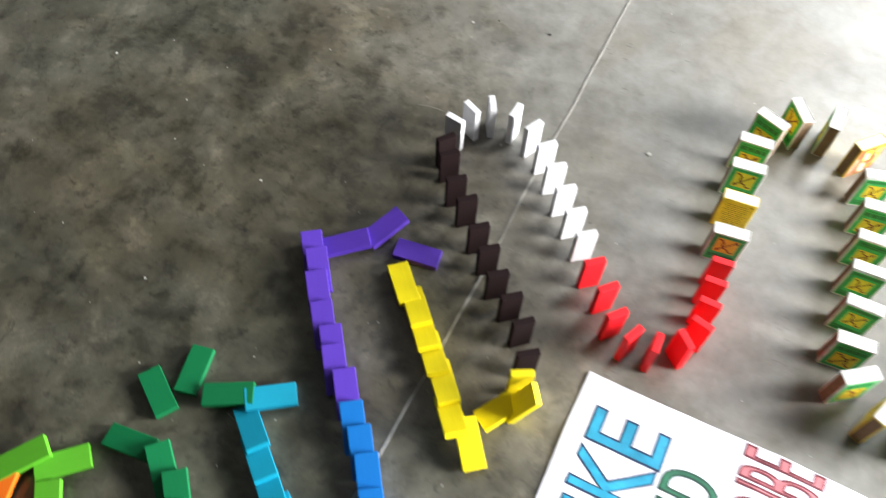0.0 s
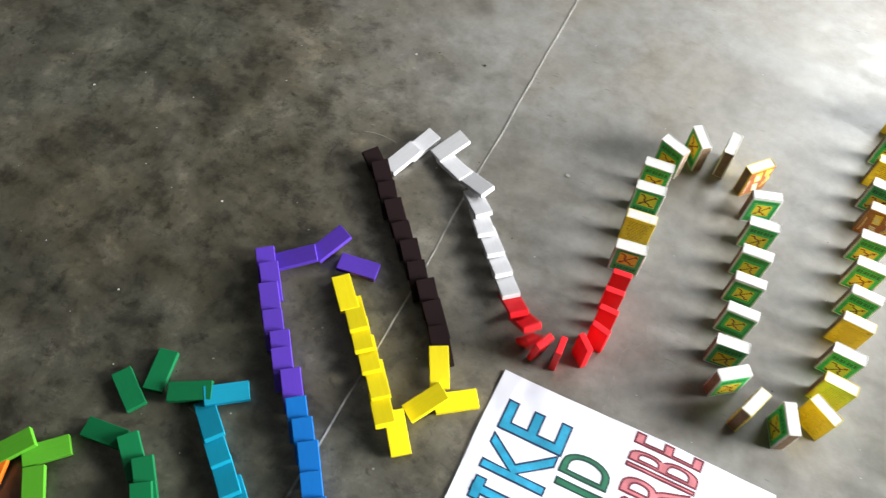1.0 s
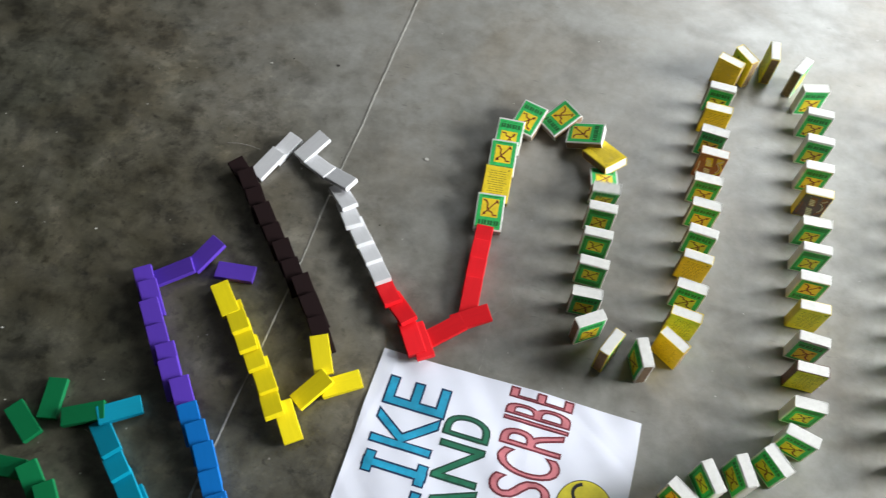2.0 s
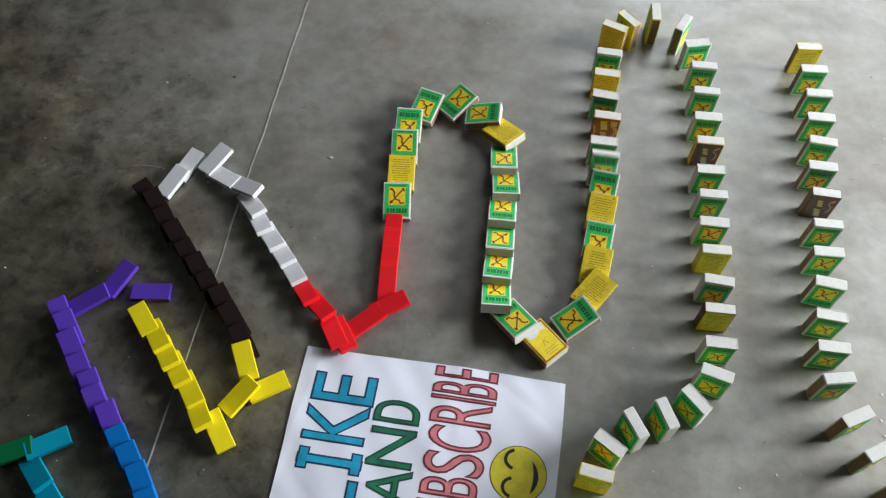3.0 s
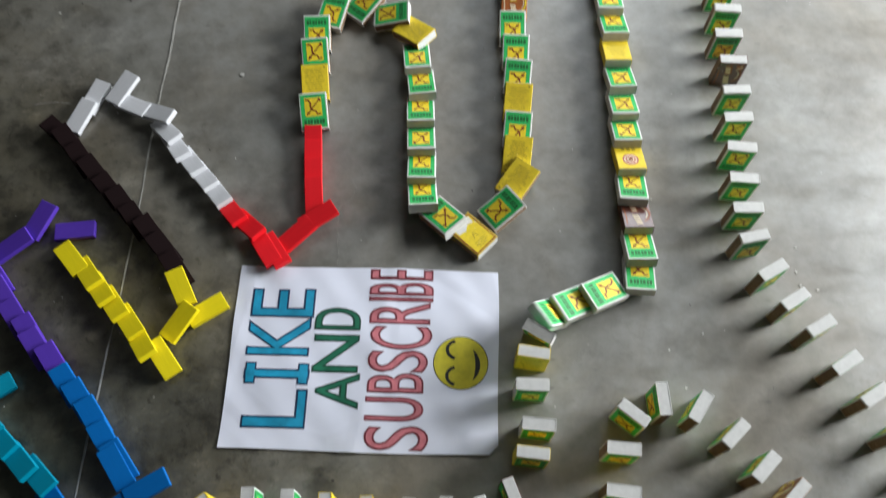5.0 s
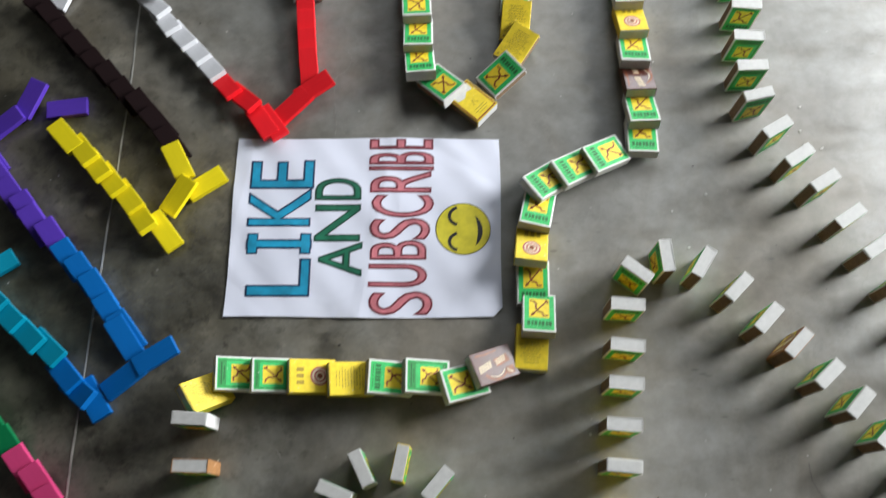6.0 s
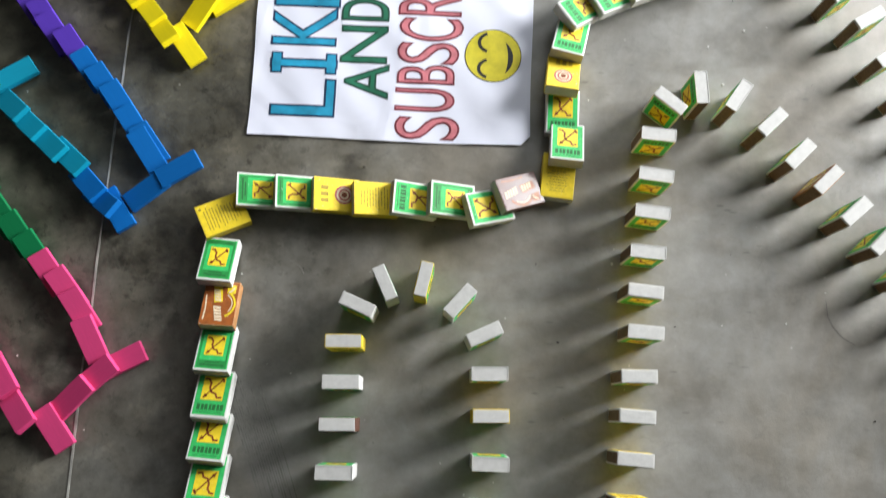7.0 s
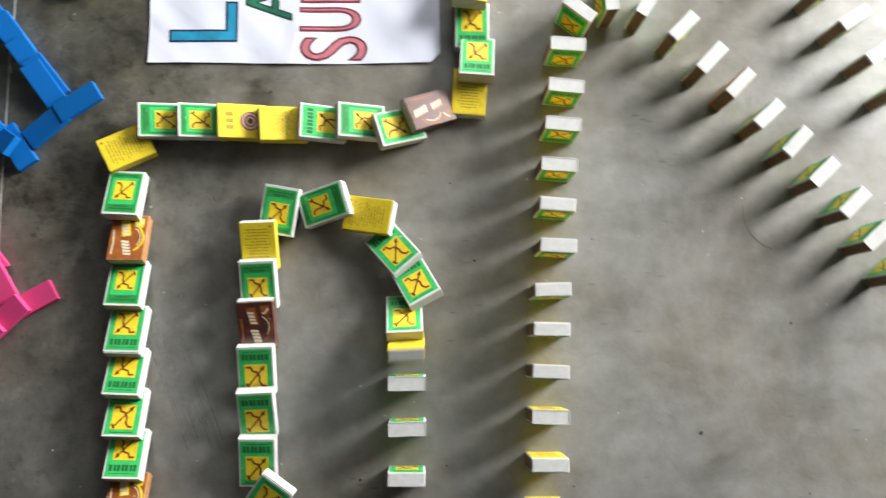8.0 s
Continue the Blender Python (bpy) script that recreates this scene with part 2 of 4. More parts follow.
FLOOR = cement_floor()
PLASTER = surface("bare_cement_plaster", (0.10, 0.10, 0.092), 0.85, 0.10, 3, 0.3, grain_scale=90)
JOINT = surface("cement_joint_filler", (0.39, 0.38, 0.345), 0.8, 0.35, 40, 0.4)
# the shade inside the hairline crack, put in as a dark colour
CRACK = surface("shaded_crack_cement", (0.11, 0.104, 0.096), 0.9, 0.2, 40, 0.3)
CARD_WHITE = surface("white_card", (0.64, 0.635, 0.61), 0.7, 0.06, 130, 0.2)
CARD_YELLOW = surface("yellow_card", (0.70, 0.52, 0.03), 0.6, 0.10, 130, 0.2, wear=0.9)
CARD_BROWN = surface("brown_card", (0.10, 0.035, 0.018), 0.55, 0.2, 130, 0.2, wear=0.9)
CARD_ORANGE = surface("orange_brown_card", (0.42, 0.20, 0.07), 0.55, 0.2, 130, 0.2, wear=0.9)
TRAY = surface("tray_card", (0.55, 0.545, 0.525), 0.75, 0.07, 160, 0.3)
STRIKER = surface("striker_strip", (0.22, 0.14, 0.08), 0.9, 0.25, 300, 0.8)
L_GREEN = surface("green_label_ink", (0.035, 0.47, 0.11), 0.5, 0.16, 220, 0.1, wear=0.6)
L_YELLOW = surface("yellow_label_ink", (0.80, 0.60, 0.02), 0.5, 0.10, 220, 0.1, wear=0.6)
L_DARKGREEN = surface("dark_green_ink", (0.012, 0.14, 0.03), 0.55, 0.2, 220, 0.1)
L_MIDGREEN = surface("mid_green_ink", (0.018, 0.25, 0.05), 0.5, 0.18, 220, 0.1, wear=0.5)
L_RED = surface("dark_red_ink", (0.22, 0.045, 0.008), 0.55, 0.2, 220, 0.1)
L_OLIVE = surface("olive_ink", (0.36, 0.25, 0.02), 0.6, 0.2, 220, 0.1)
L_PINK = surface("target_red_ink", (0.45, 0.12, 0.10), 0.55, 0.15, 220, 0.1)
L_CREAM = surface("cream_ink", (0.72, 0.60, 0.42), 0.5, 0.15, 220, 0.1)
L_BROWN = surface("chocolate_ink", (0.085, 0.022, 0.014), 0.30, 0.25, 160, 0.1, 1.0, wear=0.6)
L_ORANGE = surface("caramel_ink", (0.30, 0.085, 0.015), 0.45, 0.25, 160, 0.1, wear=0.6)
def paper_stock():
    """Handled white paper: soft cockles, a few flattened creases, faint smudges."""
    m, nt, b = mat("drawing_paper", 0.8, 0, 0.3)
    tc = nt.nodes.new("ShaderNodeTexCoord").outputs["Object"]
    smudge = noise_node(nt, 16, 5, 0.6, 0.3, tc)
    r = ramp(nt, smudge.outputs["Fac"], [(0.30, (0.70, 0.715, 0.82)), (0.6, (0.74, 0.755, 0.86))])
    nt.links.new(r.outputs["Color"], b.inputs["Base Color"])
    cockle = noise_node(nt, 11, 2, 0.5, 0.6, tc)
    fold = nt.nodes.new("ShaderNodeTexVoronoi")
    fold.feature = "DISTANCE_TO_EDGE"
    fold.inputs["Scale"].default_value = 6.0
    nt.links.new(tc, fold.inputs["Vector"])
    fr = ramp(nt, fold.outputs["Distance"], [(0.0, (0.10, 0.10, 0.10)), (0.03, (0, 0, 0))])
    bump(nt, b, mix(nt, "ADD", 1.0, cockle.outputs["Fac"], fr.outputs["Color"]), 0.16, 0.006)
    return m


PAPER = paper_stock()
INK_BLUE = surface("sky_blue_felt_pen", (0.010, 0.31, 0.52), 0.7, 0.22, 90, 0.1)
INK_NAVY = surface("navy_outline_pen", (0.006, 0.030, 0.085), 0.7, 0.2, 90, 0.1)
INK_GREEN = surface("green_felt_pen", (0.008, 0.16, 0.08), 0.7, 0.25, 90, 0.1)
INK_DARKGREEN = surface("dark_green_outline_pen", (0.004, 0.05, 0.03), 0.7, 0.2, 90, 0.1)
INK_PINK = surface("rose_felt_pen", (0.62, 0.19, 0.22), 0.7, 0.22, 90, 0.1)
INK_WINE = surface("wine_outline_pen", (0.17, 0.02, 0.035), 0.7, 0.2, 90, 0.1)
INK_SMILE = surface("yellow_felt_pen", (0.72, 0.62, 0.03), 0.7, 0.15, 90, 0.1)
INK_BLACK = surface("black_felt_pen", (0.012, 0.012, 0.012), 0.7, 0.2, 90, 0.1)
SPECK = surface("plaster_crumb", (0.55, 0.54, 0.50), 0.9, 0.2, 200, 0.4)
SPECK_DARK = surface("dark_grit", (0.05, 0.045, 0.04), 0.9, 0.2, 200, 0.4)
TILE_PAINT = {
    "yellow": paint("yellow_paint", (0.83, 0.68, 0.005)),
    "black": paint("brown_black_paint", (0.011, 0.0045, 0.005), 0.75, 0.12),
    "white": paint("white_paint", (0.72, 0.72, 0.745)),
    "red": paint("red_paint", (0.80, 0.008, 0.016)),
    "purple": paint("violet_paint", (0.092, 0.037, 0.41)),
    "blue": paint("blue_paint", (0.001, 0.135, 0.46)),
    "teal": paint("turquoise_paint", (0.003, 0.27, 0.41)),
    "green": paint("green_paint", (0.002, 0.155, 0.05)),
    "pink": paint("pink_paint", (0.70, 0.06, 0.21)),
    "lime": paint("light_green_paint", (0.09, 0.36, 0.02)),
    "orange": paint("orange_paint", (0.80, 0.16, 0.01)),
}


# ---------------------------------------------------------------- building helpers
def mesh_from(name, verts, faces, mats, index=None, smooth=False):
    me = bpy.data.meshes.new(name)
    me.from_pydata(verts, [], faces)
    for m in mats:
        me.materials.append(m)
    if index:
        me.polygons.foreach_set("material_index", index)
    me.polygons.foreach_set("use_smooth", [smooth] * len(me.polygons))
    me.update()
    return me


def part(name, me, parent, label=""):
    ob = new(name, me)
    ob.parent = parent
    return tagged(ob, label) if label else ob


class Build:
    """Collects flat prisms and boxes of several materials in one mesh."""

    def __init__(self):
        self.v, self.f, self.i, self.mats = [], [], [], []

    def slot(self, m):
        if m not in self.mats:
            self.mats.append(m)
        return self.mats.index(m)

    def box(self, lo, hi, m, chamfer=0.0):
        bm = bmesh.new()
        bmesh.ops.create_cube(bm, size=1)
        for v in bm.verts:
            v.co = Vector([(lo[k] + hi[k]) / 2 + v.co[k] * (hi[k] - lo[k]) for k in range(3)])
        if chamfer:
            bmesh.ops.bevel(bm, geom=list(bm.edges), offset=chamfer, segments=2, affect="EDGES", profile=0.6)
        n, s = len(self.v), self.slot(m)
        bm.verts.index_update()
        self.v += [tuple(v.co) for v in bm.verts]
        for f in bm.faces:
            self.f.append([n + v.index for v in f.verts])
            self.i.append(s)
        bm.free()

    def prism(self, outline, y0, y1, m, put=lambda a, b, h: (a, h, b)):
        """A thin plate of the outline (a, b), from height y0 to y1."""
        n, s, k = len(self.v), self.slot(m), len(outline)
        self.v += [put(a, b, y0) for a, b in outline] + [put(a, b, y1) for a, b in outline]
        self.f += [[n + q for q in range(k)], [n + k + q for q in reversed(range(k))]]
        self.f += [[n + q, n + k + q, n + k + (q + 1) % k, n + (q + 1) % k] for q in range(k)]
        self.i += [s] * (k + 2)

    def mesh(self, name, smooth=False):
        me = mesh_from(name, self.v, self.f, self.mats, self.i, smooth)
        bm = bmesh.new()
        bm.from_mesh(me)
        bmesh.ops.recalc_face_normals(bm, faces=list(bm.faces))
        bm.to_mesh(me)
        bm.free()
        return me


def stroke(points, width):
    """The outline of a bent line of that width."""
    left, right = [], []
    for k, p in enumerate(points):
        a, b = points[max(0, k - 1)], points[min(len(points) - 1, k + 1)]
        d = Vector((b[0] - a[0], b[1] - a[1])).normalized() * width / 2
        left.append((p[0] - d.y, p[1] + d.x))
        right.append((p[0] + d.y, p[1] - d.x))
    return left + right[::-1]


def arc(cx, cy, r, a0, a1, n=14, squash=1.0):
    return [(cx + r * math.cos(radians(a0 + (a1 - a0) * k / n)), cy + squash * r * math.sin(radians(a0 + (a1 - a0) * k / n))) for k in range(n + 1)]


def rect(x0, y0, x1, y1):
    return [(x0, y0), (x1, y0), (x1, y1), (x0, y1)]


# ---------------------------------------------------------------- the room
X0, X1, Y0, Y1, TOP, T = -3.6, DOOR_X, -3.6, 2.6, 3.1, 0.2


def slab(name, lo, hi, m, label, category):
    b = Build()
    b.box(lo, hi, m)
    return tagged(new(name, b.mesh(name)), label, category, kind="structure")


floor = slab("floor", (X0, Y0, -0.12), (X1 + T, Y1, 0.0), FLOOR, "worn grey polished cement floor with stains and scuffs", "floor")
slab("wall_west", (X0 - T, Y0 - T, -0.12), (X0, Y1 + T, TOP), PLASTER, "plain grey cement-plastered wall of the room", "wall")
slab("wall_south", (X0, Y0 - T, -0.12), (X1 + T, Y0, TOP), PLASTER, "plain grey cement-plastered wall of the room", "wall")
north = Build()
north.box((X0, Y1, 0.001), (WIN_X0, Y1 + T, TOP), PLASTER)
north.box((WIN_X1, Y1, 0.001), (X1 + T, Y1 + T, TOP), PLASTER)
north.box((WIN_X0, Y1, 0.001), (WIN_X1, Y1 + T, WIN_Z0), PLASTER)
north.box((WIN_X0, Y1, WIN_Z1), (WIN_X1, Y1 + T, TOP), PLASTER)
tagged(new("wall_north", north.mesh("wall_north")), "plastered wall with a small unglazed window opening", "wall", kind="structure")
east = Build()
east.box((X1, Y0, 0.001), (X1 + T, DOOR_Y0, TOP), PLASTER)
east.box((X1, DOOR_Y1, 0.001), (X1 + T, Y1, TOP), PLASTER)
east.box((X1, DOOR_Y0, DOOR_H), (X1 + T, DOOR_Y1, TOP), PLASTER)
tagged(new("wall_east", east.mesh("wall_east")), "plastered wall with an open doorway to daylight", "wall", kind="structure")
slab("ceiling", (X0 - T, Y0 - T, TOP), (X1 + T, Y1 + T, TOP + 0.15), PLASTER, "plain grey cement ceiling over the room", "ceiling")
slab("ground", (X1 + T, -40, -0.3), (60, 40, -0.14), surface("pale_earth", (0.30, 0.26, 0.20), 0.95, 0.2, 0.5, 0.3), "pale bare earth outside the open doorway", "ground")


def floor_joint():
    rng = random.Random(3)
    b, y = Build(), -1.6
    pts = []
    while y < 2.4:
        pts.append((-0.2825 - 0.0055 * min(1, max(0, (0.08 - y) / 0.2)) + rng.uniform(-0.0012, 0.0012), y))
        y += 0.05
    half = [rng.uniform(0.0006, 0.0014) for _ in pts]
    for k in range(len(pts) - 1):
        (xa, ya), (xb, yb) = pts[k], pts[k + 1]
        b.prism([(xa - half[k], ya), (xa + half[k], ya), (xb + half[k + 1], yb), (xb - half[k + 1], yb)], 0.0002, 0.0006, JOINT, lambda p, q, h: (p, q, h))
    ob = new("floor_joint", b.mesh("floor_joint"))
    tagged(ob, "thin pale cement joint line running across the floor", "floor joint", kind="structure")


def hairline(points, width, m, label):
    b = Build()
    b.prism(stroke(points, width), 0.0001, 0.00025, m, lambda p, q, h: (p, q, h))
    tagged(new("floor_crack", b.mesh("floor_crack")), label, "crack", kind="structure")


LARGE_CRUMBS = [
    (-183, 373, 3.0, SPECK),
    (180, -309, 1.6, SPECK_DARK),
    (67, -519, 1.6, SPECK_DARK),
    (399, -479, 1.6, SPECK_DARK),
    (496, 116, 1.8, SPECK),
    (498, 99, 1.8, SPECK),
    (518, 94, 1.8, SPECK),
    (354, -26, 1.8, SPECK),
    (-24, -135, 1.6, SPECK_DARK),
    (-439, 465, 1.8, SPECK),
    (-184, 373, 1.8, SPECK),
    (494, -374, 1.6, SPECK_DARK),
    (500, 147, 1.8, SPECK),
    (379, 37, 1.8, SPECK),
]


def crumbs():
    """Scattered plaster crumbs and grit."""
    rng = random.Random(11)
    b = Build()
    for k in range(260):
        x, y = rng.uniform(-1.0, 0.75), rng.uniform(-0.62, 0.95)
        if abs(x) < 0.16 and abs(y) < 0.115:
            continue
        r = rng.uniform(0.0004, 0.0010) * (1.7 if rng.random() < 0.08 else 1)
        n = 6
        a0 = rng.uniform(0, 6)
        ring = [(x + r * rng.uniform(0.6, 1.3) * math.cos(a0 + q * 6.283 / n), y + r * rng.uniform(0.6, 1.3) * math.sin(a0 + q * 6.283 / n)) for q in range(n)]
        b.prism(ring, 0.0001, r * 0.5, SPECK if rng.random() < 0.72 else SPECK_DARK, lambda p, q, h: (p, q, h))
    for x, y, r, m in LARGE_CRUMBS:
        ring = [(x / 1e3 + r / 1e3 * rng.uniform(0.6, 1.3) * math.cos(q * 0.898), y / 1e3 + r / 1e3 * rng.uniform(0.5, 1.1) * math.sin(q * 0.898)) for q in range(7)]
        b.prism(ring, 0.0001, r * 0.0004, m, lambda p, q, h: (p, q, h))
    tagged(new("grit", b.mesh("grit")), "scattered pale crumbs and dark grit on the floor", "grit", kind="stuff")


# pale scuffs rubbed into the polish
SCUFF = surface("rubbed_polish", (0.30, 0.29, 0.265), 0.8, 0.3, 120, 0.2)
floor_joint()
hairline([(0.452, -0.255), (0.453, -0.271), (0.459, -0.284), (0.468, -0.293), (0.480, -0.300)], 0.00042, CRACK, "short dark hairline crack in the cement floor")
hairline([(-0.031, 0.226), (-0.028, 0.220), (-0.024, 0.213), (-0.025, 0.206), (-0.027, 0.198), (-0.032, 0.192), (-0.039, 0.188), (-0.043, 0.181), (-0.042, 0.169), (-0.043, 0.158), (-0.040, 0.146), (-0.041, 0.134), (-0.038, 0.125), (-0.038, 0.118), (-0.039, 0.110)], 0.0007, SCUFF, "thin pale hairline crack in the cement floor")
for points_, width_ in (([(-0.440, 0.318), (-0.426, 0.322), (-0.411, 0.323), (-0.394, 0.321)], 0.0007),
                        ([(0.000, 0.194), (0.007, 0.196), (0.015, 0.195)], 0.0008),
                        ([(-0.285, 0.184), (-0.280, 0.188), (-0.271, 0.192), (-0.256, 0.192)], 0.0007),
                        ([(-0.425, -0.081), (-0.411, -0.085), (-0.397, -0.083)], 0.001),
                        ([(0.096, -0.459), (0.104, -0.472), (0.116, -0.482)], 0.0006),
                        ([(-0.095, -0.235), (-0.082, -0.243), (-0.078, -0.250)], 0.0006)):
    hairline(points_, width_, SCUFF, "short pale scuff rubbed into the cement floor")

# pale swept dust, in thin parallel streaks
DUST = surface("pale_dust", (0.205, 0.199, 0.182), 0.9, 0.25, 200, 0.3)
streaks, sweep = Build(), random.Random(17)
for k in range(15):
    across, start, run = (k / 14 - 0.5) * 0.034, sweep.uniform(0.0, 0.05), sweep.uniform(0.06, 0.13)
    line = []
    for q in range(6):
        d = start + run * q / 5
        bow = 0.004 * math.sin(d * 14)
        line.append((-0.136 + 0.36 * d + 0.93 * (across + bow), -0.352 - 0.93 * d + 0.36 * (across + bow)))
    streaks.prism(stroke(line, sweep.uniform(0.0006, 0.0017)), 0.0001, 0.0002, DUST, lambda p, q, h: (p, q, h))
tagged(new("dust", streaks.mesh("dust")), "thin pale streaks of swept dust on the floor", "dust", kind="stuff")

crumbs()


# ---------------------------------------------------------------- the drawing on paper
PW, PH = 0.297, 0.210


CREASES = (((-0.149, 0.060), (-0.062, 0.105)), ((-0.149, -0.020), (-0.128, 0.105)), ((-0.100, -0.105), (-0.149, -0.062)), ((0.149, -0.050), (0.092, -0.105)), ((0.060, 0.105), (0.149, 0.045)), ((-0.005, -0.105), (0.028, 0.105)))


def sheet_z(x, y):
    """Height of the handled sheet: slow waves, flattened folds."""
    z = 0.0016 + 0.00055 * math.sin(52 * x + 21 * y + 0.6) * math.cos(33 * y - 11 * x) + 0.00035 * math.sin(27 * x - 74 * y + 2.0)
    z += 0.00022 * math.sin(131 * x + 88 * y)
    for k, ((ax, ay), (bx, by)) in enumerate(CREASES):
        d = ((x - ax) * (by - ay) - (y - ay) * (bx - ax)) / math.hypot(bx - ax, by - ay)
        z += (0.00042 if k % 2 else -0.00036) * max(0.0, 1 - abs(d) / 0.011)
    return max(0.0005, z)


def paper_put(x, y, h):
    return (x, y, h)


def drape(me):
    """Lays a flat drawn piece on the waves of the sheet."""
    bm = bmesh.new()
    bm.from_mesh(me)
    bmesh.ops.triangulate(bm, faces=list(bm.faces))
    for _ in range(5):
        long_edges = [e for e in bm.edges if e.calc_length() > 0.006]
        if not long_edges:
            break
        bmesh.ops.subdivide_edges(bm, edges=long_edges, cuts=1)
        bmesh.ops.triangulate(bm, faces=[f for f in bm.faces if len(f.verts) > 3])
    for v in bm.verts:
        v.co.z += sheet_z(v.co.x, v.co.y)
    bm.to_mesh(me)
    bm.free()
    return me


def glyph(ch, base, top, y0, y1, grow, m, h0, h1):
    """One drawn capital, turned so that it reads up the sheet."""
    cu = bpy.data.curves.new("glyph", "FONT")
    cu.body, cu.offset, cu.resolution_u = ch, 0.004, 5
    ob = bpy.data.objects.new("glyph", cu)
    scene.collection.objects.link(ob)
    dg = bpy.context.evaluated_depsgraph_get()
    me = bpy.data.meshes.new_from_object(ob.evaluated_get(dg))
    bpy.data.objects.remove(ob)
    bm = bmesh.new()
    bm.from_mesh(me)
    bpy.data.meshes.remove(me)
    bmesh.ops.remove_doubles(bm, verts=list(bm.verts), dist=1e-5)
    xs, ys = [v.co.x for v in bm.verts], [v.co.y for v in bm.verts]
    ax, bx, ay, by = min(xs), max(xs), min(ys), max(ys)
    for v in bm.verts:
        u, w = (v.co.x - ax) / (bx - ax), (v.co.y - ay) / (by - ay)
        v.co = Vector((base + (top - base) * w, y0 + (y1 - y0) * u, 0))
    # move the outline in or out to make the pen's rim or the filling
    border = [e for e in bm.edges if len(e.link_faces) == 1]
    push = {}
    for e in border:
        f = e.link_faces[0]
        d = (e.verts[1].co - e.verts[0].co).normalized()
        out = Vector((d.y, -d.x, 0))
        if out.dot(f.calc_center_median() - e.verts[0].co) > 0:
            out = -out
        for v in e.verts:
            push.setdefault(v, []).append(out)
    for v, outs in push.items():
        n = sum(outs, Vector()).normalized()
        v.co += n * grow / max(0.5, abs(n.dot(outs[0])))
    top_faces = list(bm.faces)
    ext = bmesh.ops.extrude_face_region(bm, geom=top_faces)
    moved = {v for v in ext["geom"] if isinstance(v, bmesh.types.BMVert)}
    for v in bm.verts:
        v.co.z = h1 if v in moved else h0
    bmesh.ops.recalc_face_normals(bm, faces=list(bm.faces))
    out = bpy.data.meshes.new("letter")
    for f in bm.faces:
        f.smooth, f.material_index = False, 0
    bm.to_mesh(out)
    bm.free()
    out.materials.append(m)
    return drape(out)


def paper_sheet():
    n, k = 119, 84
    root = new("paper_sheet")
    tagged(root, "white paper sheet with hand-drawn coloured capitals and a smiling face", "paper")
    verts, faces = [], []
    for side in (0.0003, 0.0):
        for j in range(k + 1):
            for i in range(n + 1):
                x, y = PW * (i / n - 0.5), PH * (j / k - 0.5)
                # clipped south-east corner, slightly uneven cut edges
                over = (x - PW / 2 + 0.010) + (-y - PH / 2 + 0.010)
                if over > 0.010:
                    x, y = x - (over - 0.010) / 2, y + (over - 0.010) / 2
                y += 0.0009 * math.sin(x * 22 + 1) * (2 * j / k - 1)
                x += 0.0008 * math.sin(y * 31) * (2 * i / n - 1)
                lift = 0.0009 * max(0, 1 - math.hypot(x - PW / 2, y + PH / 2) / 0.05) ** 2 + 0.0006 * max(0, 1 - math.hypot(x + PW / 2, y + PH / 2) / 0.04) ** 2
                verts.append((x, y, sheet_z(x, y) + side - 0.0003 + lift))
    m = (n + 1) * (k + 1)
    for j in range(k):
        for i in range(n):
            a = j * (n + 1) + i
            faces += [[a, a + 1, a + n + 2, a + n + 1], [m + a, m + a + n + 1, m + a + n + 2, m + a + 1]]
    rim = [i for i in range(n + 1)] + [j * (n + 1) + n for j in range(1, k + 1)] + [k * (n + 1) + i for i in range(n - 1, -1, -1)] + [j * (n + 1) for j in range(k - 1, 0, -1)]
    for q in range(len(rim)):
        a, c = rim[q], rim[(q + 1) % len(rim)]
        faces.append([a, m + a, m + c, c])
    part("sheet", mesh_from("sheet", verts, faces, [PAPER]), root)
    # capital, base, top, start, end, in millimetres on the sheet
    words = (
        (INK_BLUE, INK_NAVY, 1.15, [("L", -60, -126, -81, -41), ("I", -60, -129, -27, -19), ("K", -63, -130, -1, 41), ("E", -61, -130, 44, 76)], "sky-blue drawn capital with a navy outline"),
        (INK_GREEN, INK_DARKGREEN, 0.5, [("A", -4, -50, -59, -21), ("N", -7, -56, -19, 23), ("D", -7, -57, 30, 55)], "dark green drawn capital"),
        (INK_PINK, INK_WINE, 0.35, [("S", 73, 6, -102, -77), ("U", 67, 5, -71, -46), ("B", 66, 6, -40, -19), ("S", 70, 5, -17, 7), ("C", 74, 6, 9, 35), ("R", 71, 4, 39, 64)], "rose drawn capital with a wine outline"),
        (INK_PINK, INK_WINE, 0.2, [("I", 74, 2, 66, 70), ("B", 74, 2, 73, 88), ("E", 73, 2, 92, 104)], "narrow rose drawn capital squeezed at the edge"),
    )
    for fill, rim_ink, weight, letters, label in words:
        for ch, base, top, y0, y1 in letters:
            box = (base / 1e3, top / 1e3, y0 / 1e3, y1 / 1e3)
            outline = part("letter", glyph(ch, *box, weight / 1e3 + 0.0004, rim_ink, 0.00005, 0.00022), root, label)
            part("letter_fill", glyph(ch, *box, weight / 1e3 - 0.0017, fill, 0.00005, 0.00032), outline)
            if ch == "I" and base < 0:
                for xb in (base, top + 11):
                    for g, ink, h in ((0.0006, rim_ink, 0.00010), (-0.0011, fill, 0.00024)):
                        b = Build()
                        b.prism(rect((xb - 11) / 1e3 - g, (y0 - 7) / 1e3 - g, xb / 1e3 + g, (y1 + 8) / 1e3 + g), 0.00005, h + 0.0001, ink, paper_put)
                        part("serif", drape(b.mesh("serif")), root)
    cx, cy, r = 0.107, -0.005, 0.0305
    b = Build()
